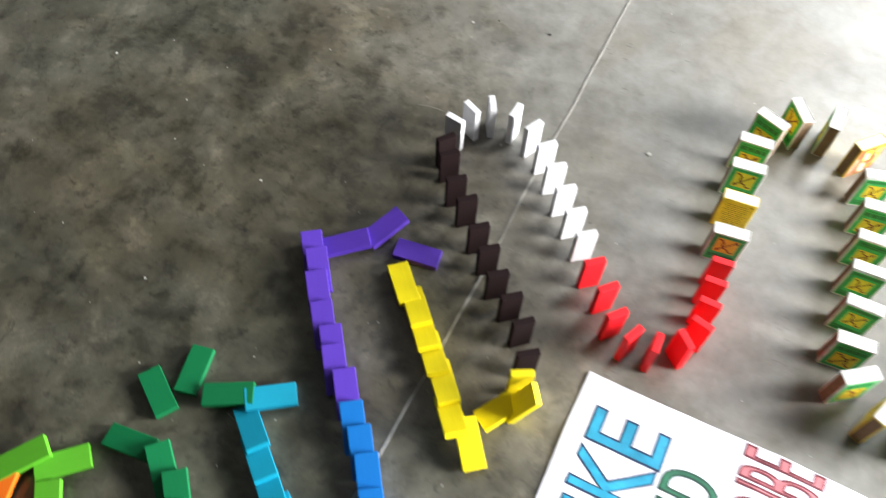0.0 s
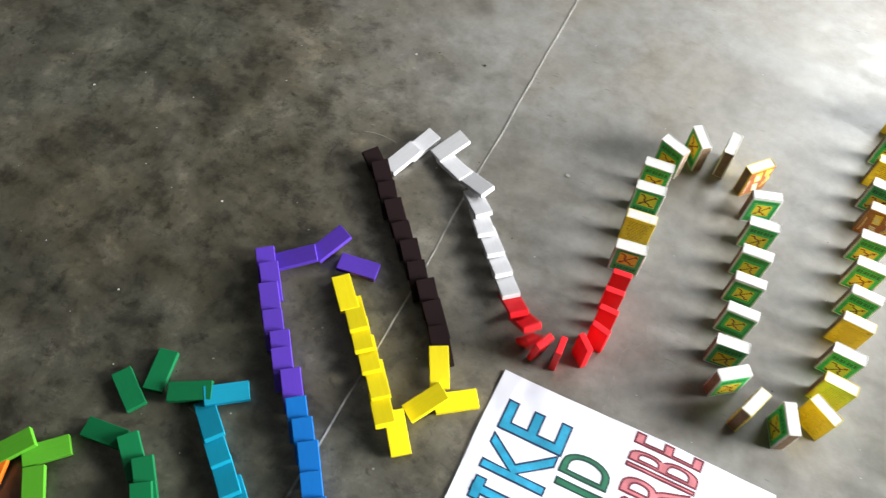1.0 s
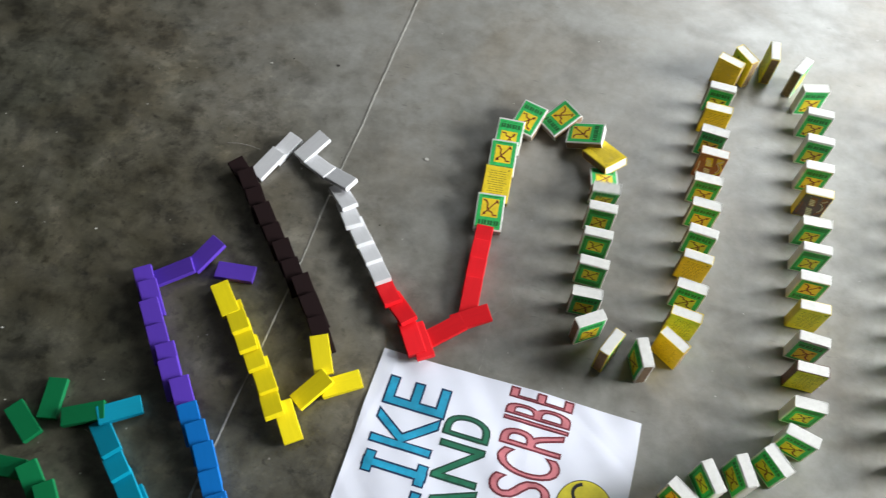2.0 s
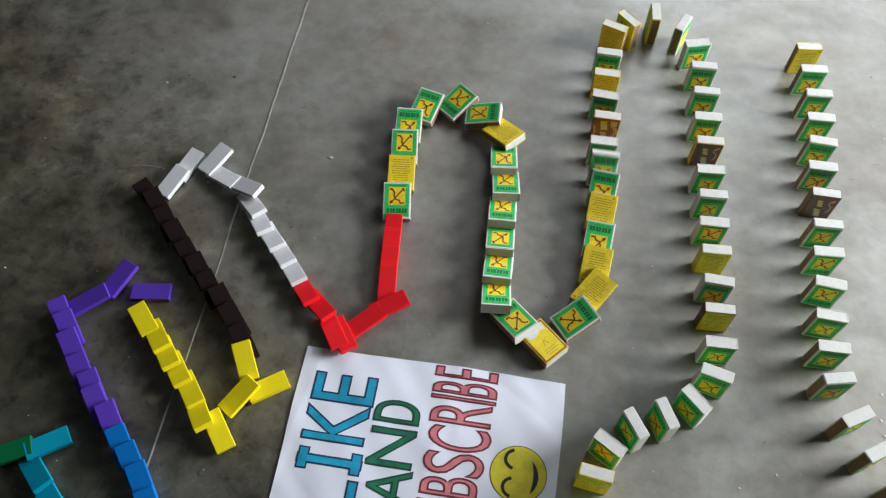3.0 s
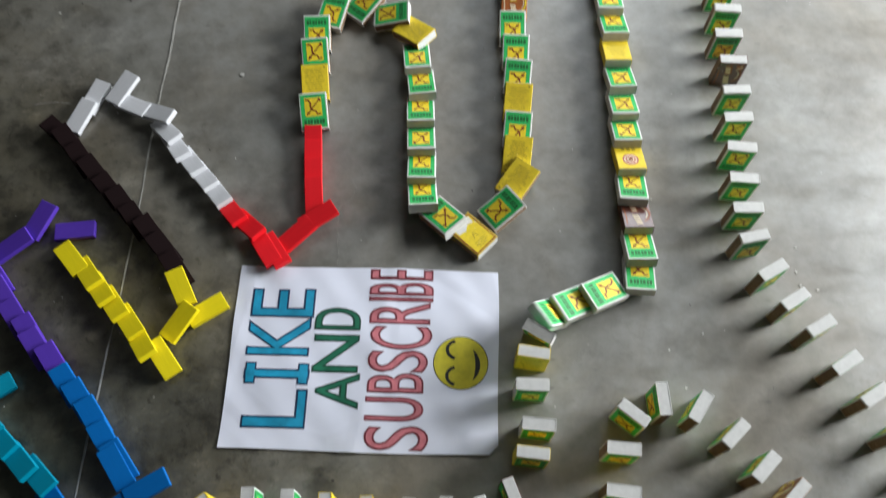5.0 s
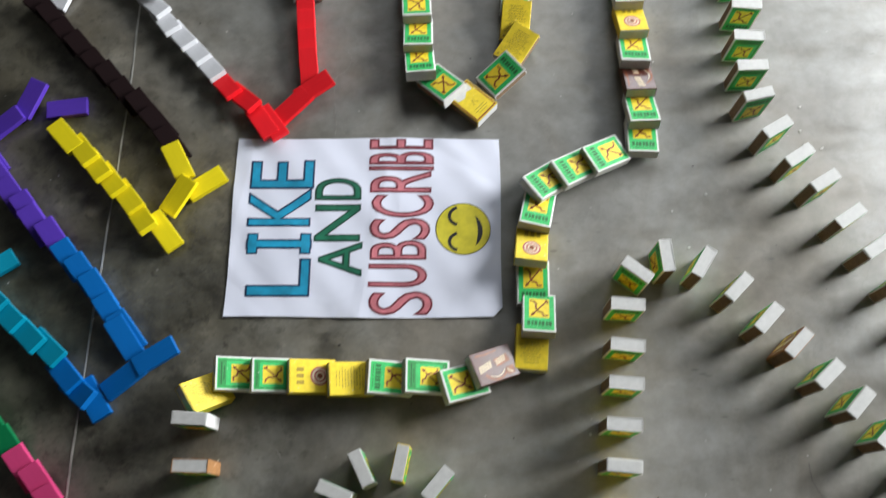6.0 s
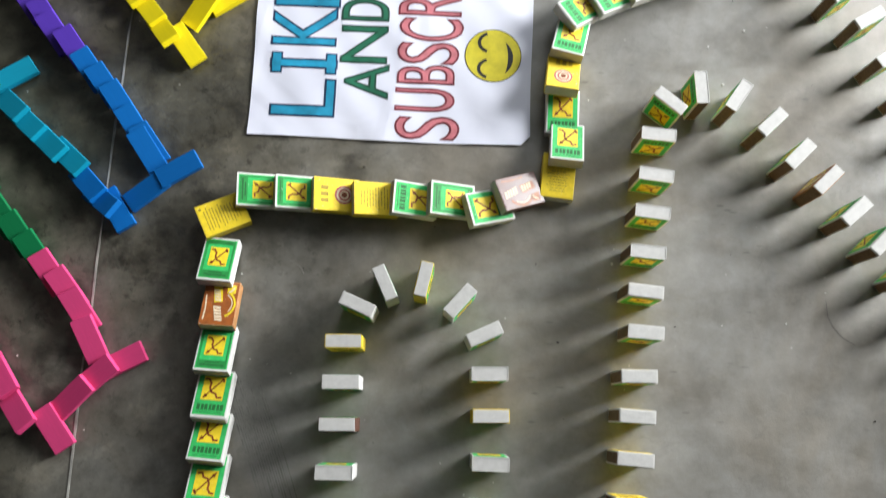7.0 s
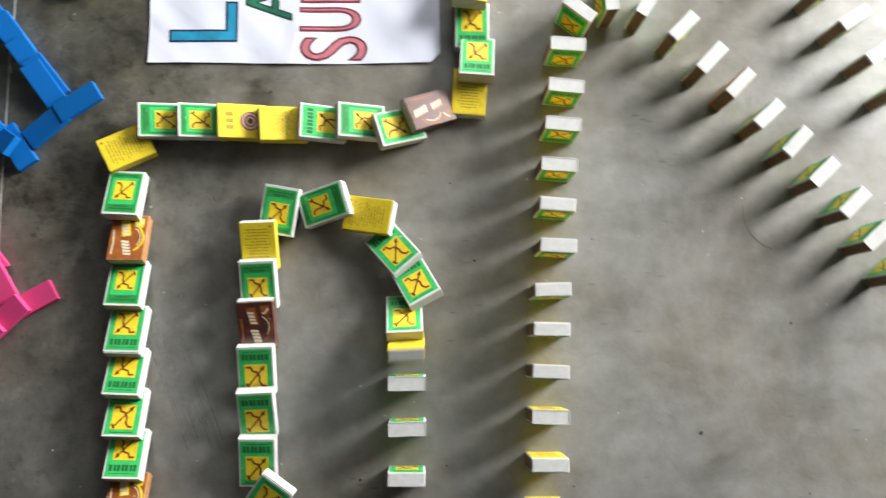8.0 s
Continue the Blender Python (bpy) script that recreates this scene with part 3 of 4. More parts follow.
    b.prism(arc(cx, cy, r, 0, 354, 59), 0.00005, 0.00022, INK_BLACK, paper_put)
    face = part("smiling_face", drape(b.mesh("smiling_face")), root, "round yellow drawn smiling face")
    b = Build()
    b.prism(arc(cx, cy, r - 0.0009, 0, 354, 59), 0.00005, 0.00032, INK_SMILE, paper_put)
    part("face_fill", drape(b.mesh("face_fill")), face)
    for sy in (-1, 1):
        b = Build()
        b.prism(stroke(arc(cx - 0.003, cy + sy * 0.0150, 0.0122, 108, 252, 16, 0.85), 0.0036), 0.00010, 0.00042, INK_BLACK, paper_put)
        part("eye", drape(b.mesh("eye")), face)
    b = Build()
    outer, inner_ = arc(cx - 0.002, cy - 0.002, 0.0235, -50, 50, 20), arc(cx - 0.0413, cy - 0.002, 0.0573, -18.3, 18.3, 20)
    b.prism(outer + inner_[::-1], 0.00010, 0.00042, INK_BLACK, paper_put)
    part("mouth", drape(b.mesh("mouth")), face)


paper_sheet()


# ---------------------------------------------------------------- wooden tiles and matchboxes
TILE = (0.0210, 0.0070, 0.0460)
BOX = (0.0345, 0.0130, 0.0470)
MESHES = {}


def tile(colour):
    key = "tile_" + colour
    if key not in MESHES:
        b = Build()
        w, d, h = TILE
        b.box((-w / 2, -d / 2, 0), (w / 2, d / 2, h), TILE_PAINT[colour], 0.0007)
        MESHES[key] = b.mesh(key)
    return new("domino_tile", MESHES[key])


def label_parts(kind, flip):
    """The printed pieces of one face of a matchbox, on the plane y = 0 and facing -y: a ground and what is printed on it.
    Kinds: G green, H green with a framed small panel, Y yellow, F framed yellow, A yellow with a target, B chocolate, O caramel."""
    key = "label_" + kind + ("_turned" if flip else "")
    if key in MESHES:
        return MESHES[key]
    w, h = BOX[0] / 2, BOX[2] / 2
    s = -1 if flip else 1
    made = []

    def lay(name, *pieces):
        b = Build()
        for outline, level, m in pieces:
            b.prism([(s * a, h + s * c) for a, c in outline], 0.0, -0.00012 * level, m)
        made.append((name, b.mesh(name)))

    def emblem(x, y, g):
        def put(points):
            return [(x + g * a, y + g * c) for a, c in points]
        lay("arrow_print", (put(stroke([(-0.0072, -0.0102), (-0.0010, -0.0028), (0.0066, 0.0062)], 0.0013)), 3, L_RED), (put([(0.0036, 0.0055), (0.0078, 0.0076), (0.0062, 0.0029)]), 3, L_RED), (put(stroke([(-0.0080, -0.0074), (-0.0060, -0.0110)], 0.0018)), 3, L_RED))
        lay("bow_print", (put(stroke([(-0.0078, 0.0060), (-0.0040, 0.0064), (-0.0026, 0.0030), (0.0010, 0.0020), (0.0030, -0.0020), (0.0026, -0.0060), (0.0050, -0.0094), (0.0080, -0.0096)], 0.0017)), 3, L_RED))

    if kind == "G":
        lay("label", (rect(-w + 0.0019, -h + 0.0020, w - 0.0019, h - 0.0020), 1, L_GREEN))
        lay("panel", (rect(-0.0105, -0.0170, 0.0105, 0.0066), 2, L_YELLOW))
        lay("lettering", *[(rect(-0.0128 + q * 0.0037, 0.0108, -0.0098 + q * 0.0037 - 0.0006 * (q % 2), 0.0166), 2, L_DARKGREEN) for q in range(7)])
        lay("print_block", (rect(-0.0120, 0.0186, 0.0120, 0.0191), 2, L_DARKGREEN), (rect(-0.0110, -0.0200, 0.0110, -0.0193), 2, L_DARKGREEN))
        emblem(0.0, -0.0034, 1.16)
    elif kind == "H":
        lay("label", (rect(-w + 0.0019, -h + 0.0020, w - 0.0019, h - 0.0020), 1, L_GREEN))
        lay("frame_print", *[(o, 2, L_MIDGREEN) for o in (rect(-0.0142, 0.0128, 0.0142, 0.0205), rect(-0.0142, -0.0205, 0.0142, -0.0160), rect(-0.0142, -0.0160, -0.0126, 0.0128), rect(0.0126, -0.0160, 0.0142, 0.0128))])
        lay("panel", (rect(-0.0092, -0.0128, 0.0092, 0.0078), 2, L_YELLOW))
        lay("print_block", (rect(-0.0115, 0.0170, 0.0115, 0.0182), 3, L_DARKGREEN), (rect(-0.0070, 0.0144, 0.0070, 0.0155), 3, L_DARKGREEN), (rect(-0.0110, -0.0190, 0.0110, -0.0182), 3, L_DARKGREEN))
        emblem(0.0, -0.0006, 1.0)
    elif kind == "Y":
        rng = random.Random(5)
        lay("label", (rect(-w + 0.0010, -h + 0.0010, w - 0.0010, h - 0.0010), 1, L_YELLOW))
        lines = []
        for q in range(12):
            half = rng.uniform(0.0075, 0.0128)
            a = -half
            while a < half - 0.0012:
                e = min(half, a + rng.uniform(0.0016, 0.0052))
                z = 0.0168 - q * 0.0030
                lines.append((rect(a, z - 0.00042, e, z + 0.00042), 2, L_OLIVE))
                a = e + 0.0008
        lay("print_block", *lines)
        lay("seal_print", (arc(0.0125, 0.0195, 0.0013, 0, 330, 11), 2, L_OLIVE))
    elif kind == "F":
        lay("label", (rect(-w + 0.0012, -h + 0.0012, w - 0.0012, h - 0.0012), 1, L_ORANGE))
        lay("panel", (rect(-w + 0.0030, -h + 0.0030, w - 0.0030, h - 0.0030), 2, L_YELLOW))
        lay("torn_patch", ([(-0.0135, 0.0196), (0.0130, 0.0198), (0.0115, 0.0105), (0.0040, 0.0128), (-0.0030, 0.0080), (-0.0120, 0.0100)], 3, CARD_WHITE))
        lay("emblem_print", (stroke([(-0.0030, -0.0060), (0.0, 0.0015), (0.0030, -0.0060)], 0.0010), 3, L_OLIVE))
        lay("print_block", *[(rect(-k, -0.0112 - q * 0.0030, k, -0.0106 - q * 0.0030), 3, L_OLIVE) for q, k in enumerate((0.0080, 0.0095, 0.0060))])
    elif kind == "A":
        lay("label", (rect(-w + 0.0010, -h + 0.0010, w - 0.0010, h - 0.0010), 1, L_YELLOW))
        lay("target_print", *[(arc(0, -0.0075, r, 0, 345, 23), 2 + q, m) for q, (r, m) in enumerate(((0.0098, L_PINK), (0.0080, L_CREAM), (0.0062, L_PINK), (0.0045, L_CREAM), (0.0028, L_RED)))])
        lay("lettering", *[(rect(x - 0.0020, 0.0088, x + 0.0020, 0.0162), 2, L_OLIVE) for x in (-0.0066, 0.0, 0.0066)])
    else:
        ink, glow = (L_BROWN, L_ORANGE) if kind == "B" else (L_ORANGE, L_YELLOW)
        lay("label", (rect(-w + 0.0008, -h + 0.0008, w - 0.0008, h - 0.0008), 1, ink))
        lay("swirl_print", (stroke(arc(-0.0005, 0.001, 0.0145, 118, 250, 14), 0.0020), 2, glow), (stroke(arc(-0.0005, 0.001, 0.0118, 140, 240, 14), 0.0010), 2, L_CREAM))
        lay("lettering", (stroke([(0.0012, -0.0010), (0.0040, -0.0180)], 0.0084), 2, glow), *[(stroke([(-0.0052 + 0.0008 * q, 0.0180 - 0.0032 * q), (0.0022 + 0.0008 * q, 0.0172 - 0.0032 * q)], 0.0023), 3, L_CREAM) for q in range(5)], *[(stroke([(-0.0012 + 0.0008 * q, -0.0030 - 0.0032 * q), (0.0050 + 0.0008 * q, -0.0036 - 0.0032 * q)], 0.0022), 3, L_CREAM) for q in range(4)])
        lay("picture_print", ([(-0.0140, -0.0196), (-0.0050, -0.0198), (-0.0058, -0.0120), (-0.0096, -0.0092), (-0.0138, -0.0110)], 2, glow), (stroke([(-0.0125, -0.0170), (-0.0095, -0.0130), (-0.0070, -0.0120)], 0.0018), 3, L_CREAM))
        lay("edge_print", (stroke([(0.0135, 0.0180), (0.0128, 0.0060), (0.0140, -0.0080)], 0.0014), 2, L_CREAM if kind == "O" else L_ORANGE))
    MESHES[key] = made
    return made


def printed(kind, flip, parent):
    (name, me), *rest = label_parts(kind, flip)
    ground = part(name, me, parent)
    for n, m in rest:
        piece = part(n, m, ground)
        if n in ("print_block", "lettering"):
            tagged(piece, kind="stuff")
    return ground


def sleeve_mesh(kind):
    key = "sleeve_" + kind
    if key not in MESHES:
        card = {"G": CARD_WHITE, "H": CARD_WHITE, "F": CARD_YELLOW, "Y": CARD_YELLOW, "A": CARD_YELLOW, "B": CARD_BROWN, "O": CARD_ORANGE}[kind]
        w, d, h = BOX
        t, b = 0.0006, Build()
        # rounded tube of card, open at both ends
        outer, inner_ = [], []
        for sx, sy, a in ((1, 1, 0), (-1, 1, 90), (-1, -1, 180), (1, -1, 270)):
            for q in range(3):
                c, s = math.cos(radians(a + 45 * q)), math.sin(radians(a + 45 * q))
                outer.append((sx * (w / 2 - 0.0008) + 0.0008 * c, sy * (d / 2 - 0.0008) + 0.0008 * s))
                inner_.append((sx * (w / 2 - 0.0008) + 0.0002 * c, sy * (d / 2 - 0.0008) + 0.0002 * s))
        n = len(outer)
        b.slot(card)
        b.v = [(x, y, 0) for x, y in outer] + [(x, y, h) for x, y in outer] + [(x, y, 0) for x, y in inner_] + [(x, y, h) for x, y in inner_]
        for q in range(n):
            r = (q + 1) % n
            b.f += [[q, r, n + r, n + q], [2 * n + r, 2 * n + q, 3 * n + q, 3 * n + r], [n + q, n + r, 3 * n + r, 3 * n + q], [r, q, 2 * n + q, 2 * n + r]]
            b.i += [0] * 4
        MESHES[key] = b.mesh(key)
    return MESHES[key]


def shared(key, make):
    if key not in MESHES:
        MESHES[key] = make().mesh(key)
    return MESHES[key]


def tray():
    w, d, h = BOX
    b = Build()
    b.box((-w / 2 + 0.00065, -d / 2 + 0.00065, 0.0003), (w / 2 - 0.00065, d / 2 - 0.00065, h - 0.0003), TRAY, 0.0003)
    return b


def striker():
    d, h = BOX[1], BOX[2]
    b = Build()
    b.box((-0.00006, -d / 2 + 0.0015, 0.0008), (0.00010, d / 2 - 0.0015, h - 0.0008), STRIKER)
    return b


LABELS = {
    "G": "green and yellow printed cardboard matchbox with white edges",
    "H": "green printed cardboard matchbox with a framed yellow panel",
    "Y": "yellow cardboard matchbox with small printed lines",
    "A": "yellow cardboard matchbox with a printed red target",
    "F": "yellow cardboard matchbox with an orange frame and torn paper",
    "B": "dark chocolate-brown printed cardboard matchbox",
    "O": "orange-brown printed cardboard matchbox with cream strokes",
}


FRAMED = random.Random(8)


def matchbox(back, front, rng, fallen, strips=True):
    """A matchbox on its end; its origin is the middle of its foot and it topples towards +y."""
    root = new("matchbox")
    tagged(root, LABELS[back] + (", toppled over" if fallen else ", standing upright"), "matchbox", "matchbox chain")
    w, d, h = BOX
    part("sleeve", sleeve_mesh(back), root)
    drawer = part("tray", shared("tray", tray), root, "white cardboard tray")
    drawer.location = (0, 0, FRAMED.choice((0.0, 0.0, 0.0004, 0.0009, 0.0016)))
    if front == "G" and FRAMED.random() < 0.45:
        front = "H"
    lb = printed(back, rng.random() < 0.35, root)
    lb.location = (0, -d / 2 - 0.00002, 0)
    lf = printed(front, rng.random() < 0.35, root)
    lf.location, lf.rotation_euler = (0, d / 2 + 0.00002, 0), (0, 0, math.pi)
    for sx in (-1, 1) if strips else ():
        st = part("striker", shared("striker", striker), root, "dark brown striking strip")
        st.location = (sx * (w / 2 + 0.00002), 0, 0)
    return root


def lean(x, y, z, heading, tilt, depth):
    """The pose of a piece whose front foot edge is at x, y, z, tilted forward towards its heading."""
    return pose(x, y, z, 0, 0, heading - 90) @ pose(0, 0, 0, -tilt, 0, 0) @ pose(0, -depth / 2, 0)


# ---------------------------------------------------------------- where the pieces stand (mm, degrees)
# moving pieces: foot x, y, heading; then the front foot edge x, y, z, heading and lie after the fall
FIRST_RISE = [
    (-78, 282, 98, -79, 289, 0, 98, 17.5),
    (-81, 325, 96, -82, 332, 0, 96, 17.9),
    (-84, 368, 97, -85, 374, 0, 97, 21.2),
    (-86, 404, 94, -87, 410, 0, 94, 19.9),
    (-78, 441, 69, -76, 446, 2, 76, 11.4),
    (-53, 468, 36, -43, 464, 1, 52, 15.1),
    (-16, 475, -3, -13, 463, 2, 2, 14.1),
    (22, 458, -42, 22, 450, 3, -41, 12.7),
]
FIRST_FALL = [
    (40, 419, -72, 41, 416, 0, -84, 16.3),
    (48, 380, -83, 48, 374, 0, -83, 18.4),
    (50, 339, -87, 50, 333, 0, -87, 19.7),
    (52, 301, -87, 52, 294, 0, -87, 19.1),
    (55, 261, -89, 55, 254, 0, -89, 18.6),
    (56, 220, -85, 56, 214, 0, -85, 23.0),
    (66, 189, -54, 68, 183, 1, -46, 13.1),
    (94, 168, -22, 101, 163, 0, -42, 1.3),
    (131, 167, 22, 136, 167, 1, 40, 15.1),
    (160, 192, 59, 159, 202, 1, 56, 12.7),
]
SECOND_RISE = [
    (168, 227, 85, 169, 234, 0, 85, 20.9),
    (169, 264, 86, 170, 270, 0, 86, 18.3),
    (170, 305, 86, 171, 312, 0, 86, 20.5),
    (171, 342, 86, 171, 349, 0, 86, 19.2),
    (170, 382, 89, 170, 388, 0, 89, 19.9),
    (167, 420, 91, 167, 427, 0, 91, 17.5),
    (169, 463, 89, 169, 470, 0, 89, 22.1),
    (165, 498, 86, 166, 504, 0, 86, 19.4),
    (165, 537, 89, 165, 543, 0, 89, 20.3),
    (165, 574, 89, 165, 581, 0, 89, 0.0),
    (171, 626, 70, 173, 632, 0, 70, 24.8),
]
SECOND_FALL = [
    (190, 644, 45, 194, 649, 0, 45, 20.7),
    (226, 662, 4, 232, 662, 0, 4, 18.2),
    (265, 647, -23, 271, 645, 0, -23, 18.7),
    (285, 612, -74, 287, 606, 0, -74, 17.7),
    (293, 570, -88, 293, 564, 0, -88, 16.8),
    (296, 525, -89, 296, 519, 0, -89, 17.6),
    (298, 482, -87, 299, 476, 0, -87, 18.7),
    (300, 442, -88, 300, 435, 0, -88, 16.9),
    (301, 397, -86, 302, 391, 0, -86, 19.8),
    (303, 359, -87, 303, 352, 0, -87, 19.3),
    (304, 319, -88, 304, 313, 0, -88, 19.4),
]
BEND_BY_PAPER = [
    (306, 280, -87, 306, 274, 0, -87, 18.2),
    (308, 239, -92, 308, 232, 0, -92, 21.0),
    (309, 203, -88, 309, 196, 0, -88, 18.2),
    (310, 161, -88, 310, 154, 0, -88, 20.6),
    (305, 124, -104, 310, 125, 0, -92, 9.0),
    (283, 91, -135, 284, 88, 2, -151, 14.4),
    (252, 70, -153, 249, 73, 2, -149, 14.5),
    (220, 54, -147, 215, 58, 1, -143, 16.9),
    (195, 29, -122, 192, 31, 1, -103, 17.4),
    (183, -4, -97, 182, -11, 0, -97, 22.1),
    (181, -39, -91, 181, -46, 0, -91, 0.0),
]
ROW_BELOW_PAPER = [
    (187, -80, -94, 186, -87, 0, -94, 20.4),
    (180, -109, -95, 179, -116, 0, -95, 0.0),
    (160, -150, -158, 153, -153, 0, -158, 22.1),
    (131, -169, -163, 125, -171, 0, -163, 18.8),
    (94, -171, 180, 87, -171, 0, 180, 20.1),
    (57, -173, 178, 50, -173, 0, 178, 19.1),
    (17, -172, -176, 11, -172, 0, -176, 18.8),
    (-24, -170, -177, -30, -170, 0, -177, 20.1),
    (-61, -168, -177, -68, -169, 0, -177, 18.9),
    (-100, -167, -177, -106, -168, 0, -177, 15.7),
    (-137, -173, -141, -142, -186, 1, -153, 8.8),
]
LONG_DESCENT = [
    (-160, -216, -93, -160, -223, 0, -93, 16.9),
    (-155, -261, -91, -155, -267, 0, -91, 17.2),
    (-155, -305, -92, -155, -311, 0, -92, 17.8),
    (-152, -348, -92, -153, -355, 0, -92, 18.9),
    (-152, -389, -93, -152, -395, 0, -93, 19.9),
    (-151, -427, -92, -151, -433, 0, -92, 20.0),
    (-149, -465, -92, -149, -471, 0, -92, 19.9),
    (-147, -505, -92, -147, -512, 0, -92, 24.8),
]
HIDDEN_TURN = [
    (-147, -558, -77, -145, -564, 0, -77, 22.9),
    (-127, -585, -35, -122, -589, 0, -35, 18.1),
    (-87, -597, -0, -81, -597, 0, -0, 18.1),
    (-47, -585, 35, -42, -581, 0, 35, 22.9),
    (-28, -558, 77, -30, -550, 6, 54, 19.2),
]
INNER_RISE = [
    (-28, -525, 89, -28, -518, 0, 89, 17.9),
    (-28, -479, 92, -28, -472, 0, 92, 24.8),
    (-30, -440, 91, -30, -433, 0, 91, 17.7),
    (-30, -397, 92, -30, -390, 0, 92, 19.4),
    (-29, -358, 92, -29, -351, 0, 92, 19.9),
    (-29, -320, 92, -29, -313, 0, 92, 21.1),
    (-18, -285, 68, -15, -281, 1, 80, 9.4),
    (7, -263, 26, 13, -260, 1, 16, 15.6),
    (44, -258, -11, 56, -262, 2, -10, 14.1),
    (80, -277, -40, 87, -283, 1, -50, 13.5),
]
INNER_FALL = [
    (104, -308, -64, 114, -316, 0, -61, 21.2),
    (110, -345, -88, 110, -352, 0, -88, 19.3),
    (112, -384, -88, 112, -391, 0, -88, 18.2),
    (113, -426, -90, 113, -432, 0, -90, 17.9),
    (113, -468, -89, 113, -475, 0, -89, 17.0),
    (112, -513, -91, 112, -519, 0, -91, 17.0),
]
YELLOW_END = [
    (-201, 32, 35, -199, 34, 1, 35, 0.0),
    (-201, 55, 118, -201, 51, 5, 118, 7.8),
]
BLACK = [
    (-204, 75, 127, -208, 77, 0, 127, 13.5),
    (-220, 101, 132, -225, 103, 0, 132, 14.8),
    (-240, 120, 130, -244, 123, 0, 130, 15.3),
    (-261, 136, 128, -265, 138, 0, 128, 14.2),
    (-280, 157, 130, -284, 160, 0, 130, 15.0),
    (-299, 175, 131, -303, 178, 0, 131, 12.2),
    (-323, 199, 132, -325, 202, 0, 132, 15.2),
    (-343, 216, 128, -346, 219, 0, 128, 13.5),
    (-363, 241, 131, -365, 243, 0, 131, 17.5),
    (-375, 258, 142, -378, 260, 0, 142, 11.7),
]
WHITE = [
    (-378, 285, 81, -382, 278, 0, 68, 8.2),
    (-369, 307, 65, -370, 307, 0, 69, 7.0),
    (-352, 322, 31, -338, 319, 4, 62, 9.0),
    (-326, 325, -3, -332, 326, 1, -26, 6.8),
    (-301, 315, -26, -297, 311, 3, -23, 13.6),
    (-279, 298, -46, -278, 295, 0, -46, 14.2),
    (-260, 277, -53, -260, 274, 0, -53, 14.4),
    (-241, 256, -51, -240, 253, 0, -51, 14.7),
    (-222, 235, -50, -222, 233, 0, -50, 14.3),
    (-203, 215, -51, -203, 212, 0, -51, 13.6),
]
RED = [
    (-185, 190, -50, -183, 188, 0, -50, 13.8),
    (-164, 170, -43, -162, 168, 0, -43, 14.4),
    (-147, 148, -41, -135, 142, 1, -56, 5.8),
    (-127, 136, -24, -125, 141, 1, -55, 5.3),
    (-105, 137, 2, -104, 128, 1, 44, 7.5),
    (-83, 152, 47, -83, 153, 5, 33, 7.9),
    (-74, 174, 76, -70, 172, 2, 96, 9.7),
    (-74, 198, 89, -74, 199, 1, 94, 10.4),
    (-76, 222, 94, -77, 225, 1, 93, 10.7),
    (-76, 246, 96, -78, 245, 1, 94, 13.1),
]
STAND_COLUMN = [
    (241, -544, 89),
    (243, -502, 89),
    (245, -459, 88),
    (246, -418, 87),
    (248, -379, 88),
    (250, -342, 91),
    (257, -300, 87),
    (257, -261, 85),
    (260, -222, 86),
    (265, -182, 85),
    (269, -144, 84),
    (272, -102, 86),
]
STAND_DIAGONAL = [
    (284, -66, 52),
    (316, -50, 4),
    (354, -57, -33),
    (386, -84, -45),
    (413, -116, -44),
    (439, -142, -45),
    (465, -173, -48),
    (491, -201, -44),
    (517, -230, -47),
    (543, -261, -46),
    (565, -292, -49),
    (586, -324, -50),
]
STAND_LAST = [
    (437, 629, -83),
    (440, 588, -85),
    (443, 545, -86),
    (443, 504, -88),
    (442, 464, -93),
    (439, 424, -90),
    (440, 383, -91),
    (438, 337, -88),
    (436, 298, -87),
    (435, 256, -95),
    (433, 214, -93),
    (432, 175, -89),
    (434, 138, -77),
    (450, 98, -59),
    (469, 64, -57),
    (492, 34, -59),
    (513, -6, -57),
    (536, -40, -57),
    (558, -75, -57),
    (581, -110, -57),
    (603, -144, -57),
]
PURPLE = [
    (-324, -37, 0, 126, 16.0),
    (-345, -21, 0, 126, 18.9),
    (-357, -5, 0, 126, 14.9),
    (-377, 13, 0, 127, 12.6),
    (-398, 39, 0, 127, 16.1),
    (-411, 61, 0, 127, 17.5),
    (-426, 76, 0, 127, 10.9),
    (-433, 105, 1, 39, 7.6),
    (-399, 131, 2, 66, 9.4),
    (-371, 138, 1, 8, 0.0),
]
YELLOW = [
    (-360, 121, 1, -47, 5.0),
    (-335, 102, 0, -49, 15.5),
    (-317, 83, 0, -50, 17.0),
    (-300, 67, 0, -50, 13.1),
    (-278, 46, 0, -50, 13.1),
    (-256, 18, 0, -51, 24.8),
    (-233, 7, 10, -52, -8.8),
    (-219, 12, 2, 57, 11.5),
]
TEAL = [
    (-414, -67, 7, 37, -5.8),
    (-412, -71, 0, -39, 14.1),
    (-392, -90, 0, -39, 12.0),
    (-365, -112, 0, -40, 15.8),
    (-344, -125, 0, -40, 11.0),
]
BLUE = [
    (-318, -153, 0, -43, 18.1),
    (-302, -174, 0, -34, 24.8),
    (-286, -173, 0, -56, 0.0),
    (-261, -186, 1, 38, 7.4),
    (-231, -161, 7, 32, 3.1),
    (-235, -147, 1, 124, 13.6),
    (-233, -140, 0, 126, 15.3),
    (-251, -121, 0, 125, 13.4),
    (-269, -96, 0, 125, 16.0),
    (-286, -77, 0, 126, 17.6),
    (-303, -61, 0, 126, 17.6),
]
